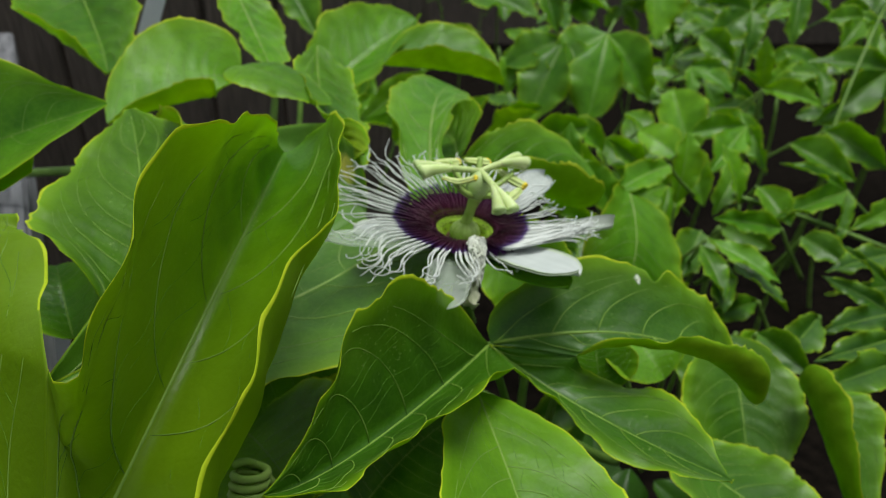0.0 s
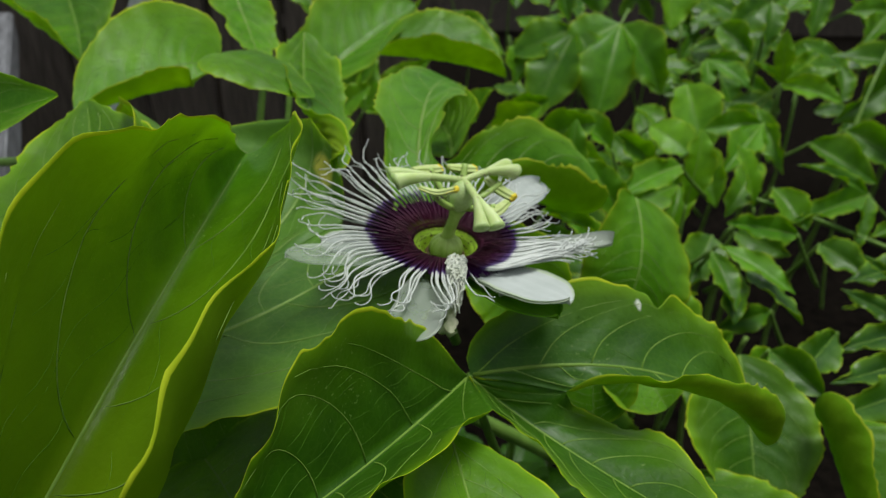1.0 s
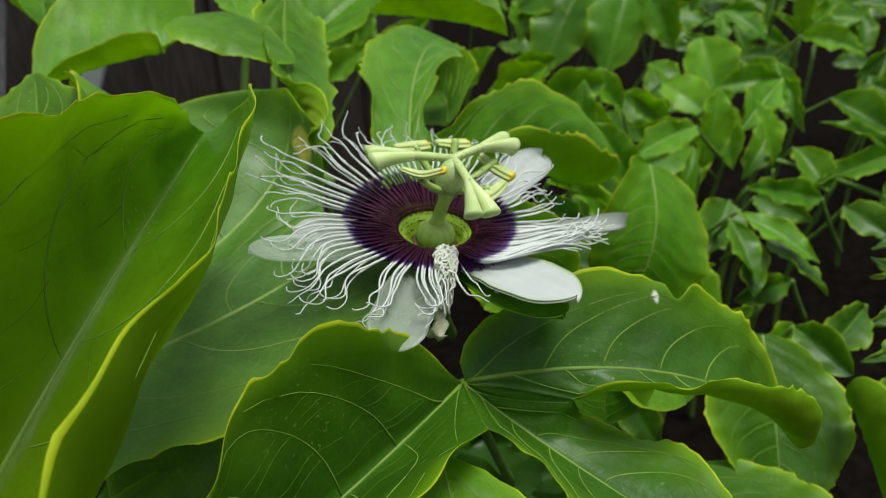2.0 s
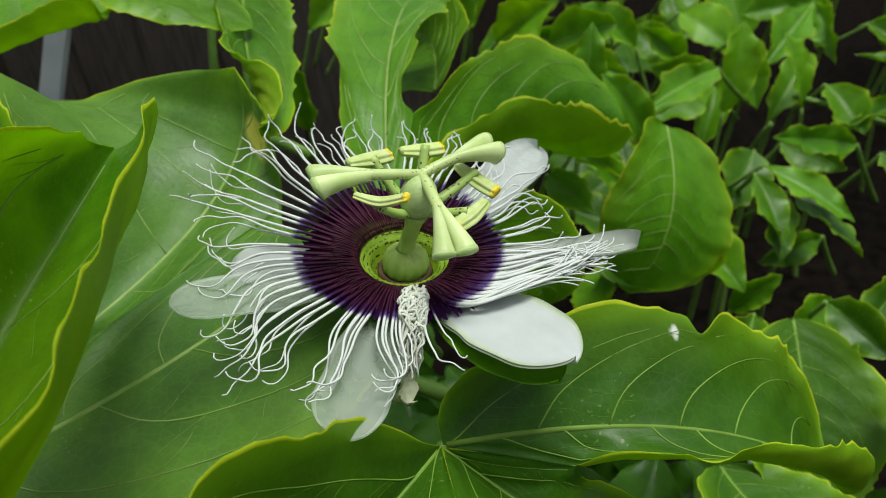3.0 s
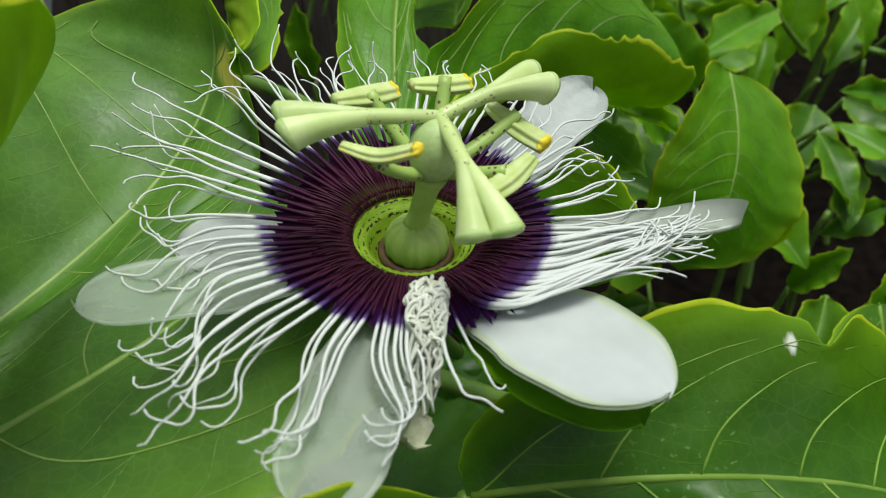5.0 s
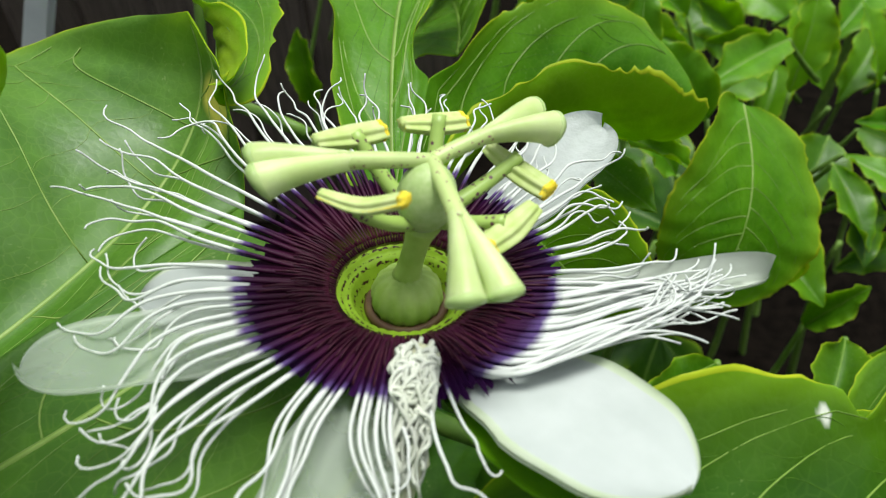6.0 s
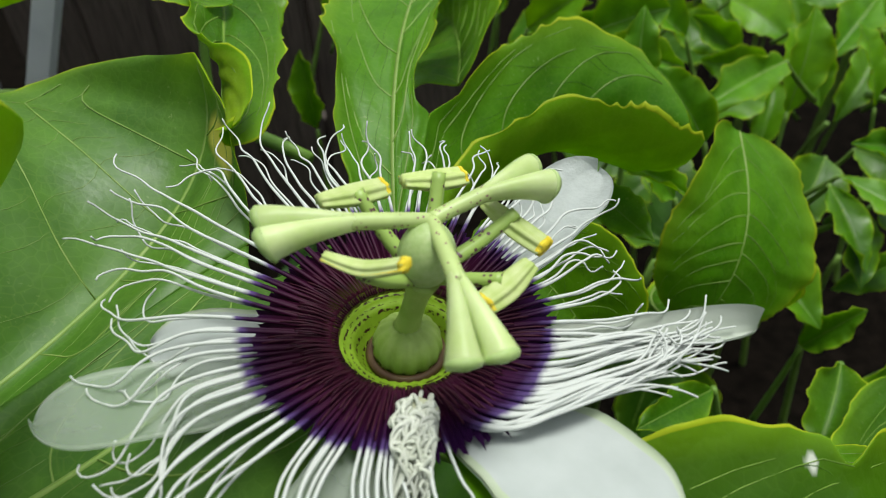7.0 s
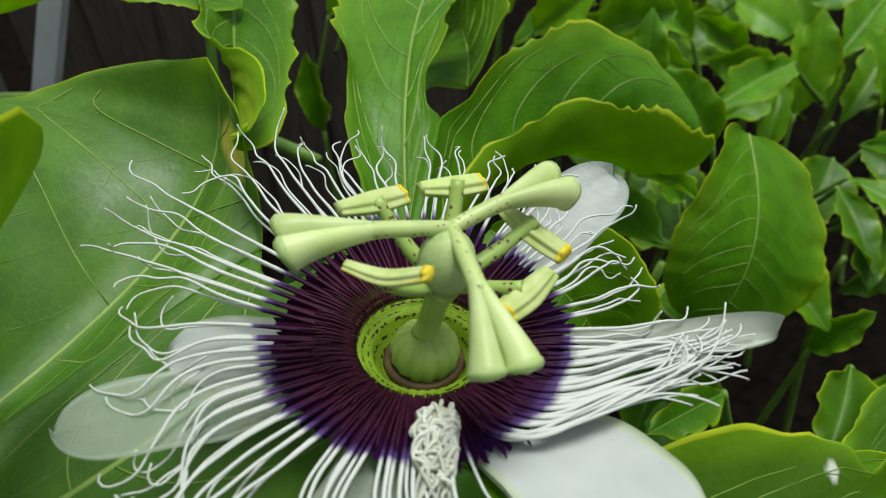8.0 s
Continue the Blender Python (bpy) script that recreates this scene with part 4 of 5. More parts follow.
# ---- the depth of the vine: countless leaves below and behind ----
def seedling(seed, tone):
    """A three-lobed leaf of about 7 cm, lying on the origin, to be copied."""
    r = np.random.RandomState(seed)
    lobes = []
    for a, size in ((55, 0.055), (0, 0.07), (-55, 0.055)):
        a = math.radians(a + r.uniform(-6, 6))
        tip = np.array((-math.sin(a) * size, math.cos(a) * size, r.uniform(-0.02, 0.004)))
        lobes.append(Lobe(tip * 0.5 + np.array((0, 0, 0.008)), tip, (0, 0, 1), (0.016, 0.016), (r.uniform(0, 0.35), r.uniform(0, 0.35)),
                          (r.uniform(-0.2, 0.6),) * 2, (r.uniform(-0.2, 0.6),) * 2, r.uniform(-0.3, 0.3), 0.5))
    kind = "mid green" if tone is LEAF_TOP else "dark green"
    return passion_leaf(kind + " three-lobed leaf deep in the vine bed", (0, 0, 0), lobes, tone, "leaves deep in the vine", seed, False, ruffle=0.05, stalk=(0, -0.02, -0.045))


# every other one is darkened, to paint the shade deep in the bed
SEEDLINGS = [seedling(200 + k, LEAF_TOP if k % 2 == 0 else LEAF_DEEP_SHADED) for k in range(6)]
scat = np.random.RandomState(5)


def bed_top(x, y):
    """Height of the bed of leaves below the ones that stand out."""
    right = 0.39 - 0.03 * max(0.0, x - 0.3)
    left = 0.47
    k = min(1.0, max(0.0, (x + 0.02) / 0.12))
    return left + (right - left) * k + 0.17 * max(0.0, y - 0.62)


spots = []
while len(spots) < 130:
    x, y = scat.uniform(-0.12, 1.25), 0.12 + 1.5 * math.sqrt(scat.rand())
    clump = noise.noise(Vector((x * 5.5, y * 5.5, 1.7)))
    if clump < -0.05:
        continue
    beside_rail = x < -0.08 or x < -0.02 and y > 0.36
    open_gap = x > 0.08 and y < 0.8 and scat.rand() > (0.75 if x < 0.36 * y else 0.12)
    if beside_rail or open_gap or x > 0.12 + 0.75 * y:
        continue
    spots.append((x, y, bed_top(x, y) - scat.rand() ** 1.5 * 0.12))
for k, (x, y, z) in enumerate(spots):
    turn = Matrix.Rotation(radians(scat.uniform(-180, 180)), 4, "Z")
    m = Matrix.Translation((x, y, z)) @ Matrix.Rotation(radians(scat.uniform(10, 45)), 4, "X") @ turn @ Matrix.Rotation(radians(scat.uniform(-15, 20)), 4, "X")
    if k < 6:
        SEEDLINGS[k].matrix_world = m
    else:
        copy_thing(SEEDLINGS[scat.randint(6)], m)
LEAFY_TOPS = [(x, y, z) for x, y, z in spots[3::8]]


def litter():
    """Leaves too many to count, low in the bed, their green darkened to paint shade."""
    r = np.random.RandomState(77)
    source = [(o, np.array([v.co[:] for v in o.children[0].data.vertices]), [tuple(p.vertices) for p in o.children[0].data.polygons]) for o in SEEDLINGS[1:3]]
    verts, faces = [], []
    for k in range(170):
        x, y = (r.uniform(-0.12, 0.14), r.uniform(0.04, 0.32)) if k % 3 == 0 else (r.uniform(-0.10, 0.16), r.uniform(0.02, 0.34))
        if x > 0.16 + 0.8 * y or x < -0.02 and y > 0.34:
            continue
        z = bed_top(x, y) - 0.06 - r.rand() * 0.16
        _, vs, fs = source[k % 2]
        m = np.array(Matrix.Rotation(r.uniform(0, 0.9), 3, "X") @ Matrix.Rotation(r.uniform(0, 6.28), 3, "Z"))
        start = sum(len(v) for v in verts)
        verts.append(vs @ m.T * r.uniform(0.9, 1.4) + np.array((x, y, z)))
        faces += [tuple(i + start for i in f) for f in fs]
    return mesh_from("foliage", np.concatenate(verts), faces, [LEAF_DEEP_SHADED])


tagged(new("foliage", litter()), "dense green leaves low in the vine bed, darkened to stand for shade", "foliage", "", "stuff")


# ---- the flower ----
flower = tagged(new("passion_flower"), "open white and purple passion flower with curly corona filaments", "flower")
fz = Vector((0.085, -0.05, 1.0)).normalized()
fx = Vector((0, 1, 0)).cross(fz).normalized()
fy = fz.cross(fx)
flower.matrix_world = Matrix.Translation((0.0155, 0.1793, 0.5500)) @ Matrix((fx, fy, fz)).transposed().to_4x4()
MM = 0.001


def lathe(name, profile, material, sides=48, lobes=0, depth=0.0, centre=(0, 0), closed=False):
    """A turned shape from (radius, height) pairs in mm; lobes: ribs round it."""
    verts, faces = [], []
    for r, z in profile:
        for k in range(sides):
            a = 2 * math.pi * k / sides
            rr = r * (1 + depth * abs(math.cos(lobes * a / 2)) - depth) if lobes else r
            verts.append(((centre[0] + rr * math.cos(a)) * MM, (centre[1] + rr * math.sin(a)) * MM, z * MM))
    n = len(profile)
    for i in range(n - 1):
        for k in range(sides):
            faces.append((i * sides + k, i * sides + (k + 1) % sides, (i + 1) * sides + (k + 1) % sides, (i + 1) * sides + k))
    if closed:
        faces.append(tuple(range(sides))[::-1])
        faces.append(tuple(range((n - 1) * sides, n * sides)))
    return mesh_from(name, verts, faces, [material])


def petal(name, angle, length, half, rise, cup, material, edge, droop=0.0, roll=0.0, seed=0, root=7.0, blunt=0.62, thick=0.35):
    """A strap-shaped petal with a rounded, slightly notched end; rise and droop bend it along its length (mm)."""
    ns, nu = 34, 17
    a = math.radians(angle)
    out, side = np.array((math.cos(a), math.sin(a), 0)), np.array((-math.sin(a), math.cos(a), 0))
    up = np.array((0, 0, 1.0))
    rng = np.random.RandomState(seed)
    p1, p2 = rng.uniform(0, 6, 2)
    top = []
    for i in range(ns):
        s = math.sin(math.pi / 2 * i / (ns - 1))
        w = half * min(1, (0.55 + 0.9 * s)) * max(0.0, 1 - max(0.0, (s - blunt) / (1 - blunt)) ** 2) ** 0.5
        w = max(w, half * 0.05)
        for j in range(nu):
            u = -1 + 2 * j / (nu - 1)
            uu = u * (1 + 0.02 * math.sin(23 * s + p1))
            z = -1.2 + rise * s + droop * s * s + cup * (u * u) * (0.4 + 0.6 * s) + roll * u * s + 0.22 * math.sin(9 * s + 2.2 * u + p2) + 0.06 * math.sin(14 * u)
            d = root + (length - root) * s
            top.append(out * d + side * (w * uu) + up * z)
    top = np.array(top)
    low = top - up * thick * 0.8
    verts = np.concatenate([top, low]) * MM
    m = ns * nu
    faces, slots = [], []
    for i in range(ns - 1):
        for j in range(nu - 1):
            q = i * nu + j
            rim = (j in (0, nu - 2) or i == ns - 2)
            faces.append((q, q + nu, q + nu + 1, q + 1))
            slots.append(1 if rim else 0)
            faces.append((m + q, m + q + 1, m + q + nu + 1, m + q + nu))
            slots.append(1 if rim else 0)
        for j in (0, nu - 1):
            q = i * nu + j
            faces.append((q, m + q, m + q + nu, q + nu) if j else (q, q + nu, m + q + nu, m + q))
            slots.append(1)
    for j in range(nu - 1):
        q = (ns - 1) * nu + j
        faces.append((q, m + q, m + q + 1, q + 1))
        slots.append(1)
    return mesh_from(name, verts, faces, [material, edge], slots)


part("petal", petal("petal", -154, 37.0, 5.2, 3.2, 0.8, PETAL, PETAL_EDGE, 0.5, 0.6, 1, blunt=0.84), flower, "translucent white petal")
part("petal", petal("petal", -99.5, 35.5, 5.2, 2.4, 0.7, PETAL, PETAL_EDGE, -2.4, -0.6, 2, blunt=0.80), flower, "translucent white petal")
part("petal", petal("petal", 53, 40.0, 5.2, 3.2, 1.6, PETAL_BACK, PETAL_BACK, 1.2, 0.4, 3, blunt=0.80), flower, "white petal with a creased tip")
part("petal", petal("petal", 3.5, 38.6, 2.2, 2.0, 1.8, PETAL_WHITE, PETAL_WHITE, 2.6, 0.9, 4, blunt=0.7), flower, "white petal rolled along its length")
part("sepal", petal("sepal", -42.5, 34.6, 7.5, 4.6, 0.9, SEPAL, SEPAL_EDGE, -0.6, -0.8, 5, thick=0.8, blunt=0.62), flower, "thick white sepal with a green edge")
part("sepal", petal("sepal", -175, 28.5, 5.4, 1.2, 0.8, SEPAL, SEPAL_EDGE, -1.5, 0.0, 6, thick=0.7, blunt=0.7), flower, "thick white sepal with a green edge")

# the wilted, rolled petal that hangs down in front
roll_path = bezier([(2.6, -10.5, 1.8), (2.4, -15.5, 1.5), (2.3, -18.5, -1.6), (2.0, -23.5, -7.8)], 26) * MM
wr = np.array([1.5 + 0.3 * math.sin(i * 1.1) - 0.02 * i + 0.35 * math.exp(-((i - 22) / 3.0) ** 2) for i in range(26)]) * MM
wilted = tube("wilted_petal", roll_path, wr, WILTED, 14)
for v in wilted.vertices:
    crease = noise.noise(Vector(v.co) * 800) * 0.0013
    v.co += Vector((crease, crease * 0.5, crease))
part("wilted_petal", wilted, flower, "shrivelled cream petal hanging down")

# bract under the sepal, with small glands along its toothed edge
bract = part("bract", petal("bract", -46, 34.0, 6.8, 1.6, 1.4, LEAF_YOUNG, LEAF_YOUNG, 0.6, 0.0, 8, thick=0.4, blunt=0.45), flower, "bright green bract below the sepal")
for v in bract.data.vertices:
    v.co.z -= 0.0016
for s, sign in ((0.45, 1), (0.6, 1), (0.75, 1), (0.35, -1), (0.55, -1), (0.85, 1)):
    a = math.radians(-42)
    r, w = (7 + 25.5 * s), 5.1 * sign
    spot = (r * math.cos(a) - w * math.sin(a), r * math.sin(a) + w * math.cos(a), -1.5 + 1.8 * s)
    gland = bmesh.new()
    bmesh.ops.create_icosphere(gland, subdivisions=2, radius=0.00055, matrix=Matrix.Translation(Vector(spot) * MM))
    me = bpy.data.meshes.new("gland")
    gland.to_mesh(me)
    gland.free()
    me.materials.append(SEPAL_EDGE)
    part("gland", me, bract)

# receptacle, nectary cup, dome, column
part("receptacle", lathe("receptacle", [(0.5, -9), (3.5, -8.6), (7.5, -6), (9.6, -3), (10.2, -1.2), (9.0, -0.6)], STEM), flower, "green cup under the flower")
part("nectary", lathe("nectary", [(9.2, 0.4), (8.6, 0.7), (8.1, 0.3), (7.8, -0.1), (7.4, 0.25), (7.0, -0.1), (6.6, -0.5), (6.2, -0.3), (5.8, -0.9), (5.2, -2.0), (4.6, -2.8), (3.6, -3.2), (0.3, -3.3)], NECTARY, 72, 36, 0.03, (0, 0.4)), flower, "ringed yellow-green nectary with dark dots")
part("ring", lathe("ring", [(4.5, -3.1), (4.7, -2.5), (4.4, -2.0), (3.8, -2.2)], RING, 48, 0, 0, (0.1, 0.6)), flower, "thin pinkish ring round the dome")
dome = part("dome", lathe("dome", [(3.3, -3.0), (3.85, -2.3), (4.05, -1.4), (3.95, -0.4), (3.6, 0.5), (3.0, 1.2), (2.3, 1.65), (1.6, 1.95), (1.35, 2.3)], DOME, 72, 14, 0.075, (0.2, 0.7)), flower, "ribbed pale green dome")
column = bezier([(0.2, 0.7, 1.6), (0.9, 0.8, 5.0), (1.9, 0.4, 9.4)], 14) * MM
part("column", tube("column", column, np.array([1.65, 1.5, 1.4, 1.35, 1.3, 1.3, 1.3, 1.3, 1.3, 1.35, 1.45, 1.6, 1.8, 2.0]) * MM, DOME, 18), flower, "stout green column")
ovary = bmesh.new()
bmesh.ops.create_uvsphere(ovary, u_segments=28, v_segments=18, radius=1.0, matrix=Matrix.Translation(Vector((2.2, 0.6, 12.4)) * MM) @ pose(0, 0, 0, -8, 9, 0) @ Matrix.Diagonal((0.0030, 0.0030, 0.0037, 1)))
me = bpy.data.meshes.new("ovary")
ovary.to_mesh(me)
ovary.free()
me.materials.append(OVARY)
me.polygons.foreach_set("use_smooth", [True] * len(me.polygons))
part("ovary", me, flower, "smooth pale green egg-shaped ovary")


def swept(name, path, sections, material, sides=20, groove=0.0, flute=0.0):
    """A rod with an oval section: (half width, half height) in mm along the path; groove: a notch along its upper face."""
    path = np.array(path)
    tan = unit(np.gradient(path, axis=0))
    side = unit(np.cross(tan, np.array((0, 0, 1.0))))
    up = np.cross(side, tan)
    verts, faces = [], []
    n = len(path)
    for i in range(n):
        w, h = sections[i]
        for k in range(sides):
            a = 2 * math.pi * k / sides
            g = 1 - groove * (i / (n - 1)) ** 1.5 * (math.exp(-((a - math.pi / 2) / 0.42) ** 2) + math.exp(-((a - 1.5 * math.pi) / 0.42) ** 2))
            g *= 1 + flute * math.cos(6 * a)
            verts.append((path[i] + side[i] * w * math.cos(a) * (1 + flute * math.cos(6 * a)) + up[i] * h * math.sin(a) * g) * MM)
    for i in range(n - 1):
        for k in range(sides):
            faces.append((i * sides + k, i * sides + (k + 1) % sides, (i + 1) * sides + (k + 1) % sides, (i + 1) * sides + k))
    faces += [tuple(range(sides))[::-1], tuple(range((n - 1) * sides, n * sides))]
    return mesh_from(name, verts, faces, [material])


TOP = (2.5, 2.2, 15.6)
for end, arch in (((-12.6, -3.4, 17.6), 0.6), ((8.2, -12.9, 13.2), 1.4), ((13.2, 10.2, 16.6), 0.8)):
    e, t0 = np.array(end), np.array(TOP)
    m = (e + t0) / 2 + np.array((0, 0, arch))
    path = bezier([t0, m, e], 26)
    q = np.linspace(0, 1, 26)
    arm = swept("style", path[:15], [(0.8 + 0.15 * a, 0.75 + 0.15 * a) for a in np.linspace(0, 1, 15)], STYLE_ARM, 16)
    style = part("style", arm, flower, "pale green style with fine dots")
    # two fat lobes make the stigma
    tan = unit(e - m)
    side = unit(np.cross(tan, np.array((0, 0, 1.0))))
    for sign in (-1, 1):
        lobe_path = bezier([path[9], path[14] + side * sign * 0.2, path[19] + side * sign * 1.0, e + side * sign * 1.75 + np.array((0, 0, -0.2)), e + tan * 0.5 + side * sign * 1.7 - np.array((0, 0, 0.9))], 22)
        prof = []
        for a in np.linspace(0, 1, 22):
            w = 0.55 + 1.45 * a ** 1.5
            cap = math.sqrt(max(0.02, 1 - max(0, (a - 0.88) / 0.125) ** 2))
            prof.append((w * cap, (0.75 + 1.35 * a ** 1.3) * cap))
        part("stigma_lobe", swept("stigma_lobe", lobe_path, prof, STYLE, 18, 0.0), style, "swollen pale green stigma lobe")
        part("stigma_face", swept("stigma_face", lobe_path[-4:] + tan * 0.05, [(1.03 * a, 1.03 * c) for a, c in prof[-4:]], STIGMA_END, 18), style, "darker green end face")

# five stamens, each with a spotted arm and a grooved anther hung across its end
STAMENS = (((-3.4, -5.6, 14.8), (-7.4, -4.8, 16.2), (1.5, -7.2, 16.6), 1.2, 0.9),
           ((-5.4, 5.0, 16.6), (-9.3, 2.6, 16.6), (-2.6, 7.8, 15.4), 0.0, 0.2),
           ((2.7, 9.6, 16.4), (-1.5, 8.3, 15.8), (5.6, 12.9, 14.0), 0.0, 0.3),
           ((11.2, 6.9, 13.8), (7.6, 9.0, 13.6), (14.8, 3.6, 11.6), 0.0, 0.4),
           ((10.0, -1.6, 11.8), (13.0, 0.8, 12.4), (8.0, -4.6, 10.0), 0.6, 0.3))
for tip, one, two, hook, sag in STAMENS:
    stem = np.array((2.0, 0.5, 9.8))
    t1 = np.array(tip)
    path = bezier([stem, stem + (t1 - stem) * np.array((0.5, 0.5, 0.12)), t1], 16)
    arm = part("stamen", swept("stamen", path, [(1.0 - 0.25 * a, 0.85 - 0.2 * a) for a in np.linspace(0, 1, 16)], STAMEN, 12), flower, "green stamen arm with purple dots")
    a0, a1 = np.array(one), np.array(two)
    mid = (a0 + a1) / 2 - np.array((0, 0, sag))
    a0, a1 = mid + 0.9 * (a0 - mid), mid + 0.9 * (a1 - mid)
    body = bezier([a0, mid, mid, a1 + np.array((0, 0, hook))], 22)
    wid = girth = [(1.0 if hook > 1 else 1.5) * max(0.2, math.sin(math.pi * (0.10 + 0.62 * a)) ** 0.4) for a in np.linspace(0, 1, 22)]
    anther = part("anther", swept("anther", body, [(w, 0.62 * w) for w in wid], ANTHER, 36, 0.0, 0.16), arm, "grooved yellow-green anther")
    for line in (0.95, -0.95):
        side = unit(np.cross(a1 - a0, np.array((0, 0, 1.0)))) * line
        seam = np.array([p + side * w for p, w in zip(body, wid)])
        grain = tube("pollen_seam", seam * MM, [0.00012 + 0.00008 * abs(math.sin(3.1 * i)) for i in range(22)], POLLEN, 6)
        part("pollen_seam", grain, anther, "bright yellow pollen along the edge")
    part("pollen_cap", swept("pollen_cap", np.array([body[-2] + (body[-1] - body[-2]) * 0.2, body[-1], body[-1] + (body[-1] - body[-2]) * 0.35]), [(girth[-2], 0.7 * girth[-2]), (0.95 * girth[-2], 0.66 * girth[-2]), (0.7 * girth[-2], 0.4 * girth[-2])], POLLEN, 36, 0.0, 0.12), anther, "bright yellow pollen at the end")

# inner corona: a ridged purple disc and a ring of short filaments
def ridged_disc():
    sides, prof = 300, [(7.4, 0.1), (8.0, 0.7), (8.8, 1.05), (10.0, 1.2), (11.5, 1.2), (13.0, 1.1), (14.4, 1.0), (15.6, 0.85), (16.4, 0.7)]
    verts, faces = [], []
    for i, (r, z) in enumerate(prof):
        for k in range(sides):
            a = 2 * math.pi * k / sides
            rr = r + (0.5 * math.sin(k * 2.4) + 0.4 * math.sin(k * 0.9)) * (i / 7) ** 3
            h = z + (0.2 if k % 2 else -0.2) * min(1, i / 2) + (r - 7.4) * (0.08 + 0.16 * max(0.0, math.sin(a)))
            verts.append((rr * math.cos(a) * MM, (rr * math.sin(a) + 0.4) * MM, h * MM))
    for i in range(len(prof) - 1):
        for k in range(sides):
            faces.append((i * sides + k, i * sides + (k + 1) % sides, (i + 1) * sides + (k + 1) % sides, (i + 1) * sides + k))
    return mesh_from("inner_corona", verts, faces, [INNER], None, False)


part("inner_corona", ridged_disc(), flower, "dark purple ridged ring")
short_rng = np.random.RandomState(31)
vs, fs, at = [], [], 0
for k in range(150):
    a = 2 * math.pi * (k + short_rng.uniform(-0.3, 0.3)) / 150
    r1 = short_rng.uniform(11.5, 15.8)
    w = np.linspace(0, 1, 8)
    r = 7.5 + (r1 - 7.5) * w
    line = np.stack([r * np.cos(a + 0.03 * w), r * np.sin(a + 0.03 * w) + 0.4, 0.5 + 1.7 * np.sin(np.pi * 0.55 * w)], axis=1) * MM
    piece = tube("short_filament", line, np.linspace(0.17, 0.10, 8) * MM, SHORT, 5)
    vs += [v.co[:] for v in piece.vertices]
    fs += [tuple(i + at for i in p.vertices) for p in piece.polygons]
    at = len(vs)
    bpy.data.meshes.remove(piece)
tagged(part("short_filament_fringe", mesh_from("short_filament_fringe", vs, fs, [SHORT]), flower, "ring of short thin maroon filaments"), kind="stuff")


def reach(angle):
    """How far the filaments reach, in mm, round the flower (degrees)."""
    table = ((-180, 35), (-165, 34), (-150, 35), (-120, 37), (-100, 34), (-80, 29), (-60, 27), (-35, 28), (-12, 31), (4, 29), (25, 28), (45, 31), (75, 32), (100, 31), (125, 37), (148, 42), (165, 41), (180, 36))
    for (a, r), (b, q) in zip(table, table[1:]):
        if a <= angle <= b:
            return r + (q - r) * (angle - a) / (b - a)


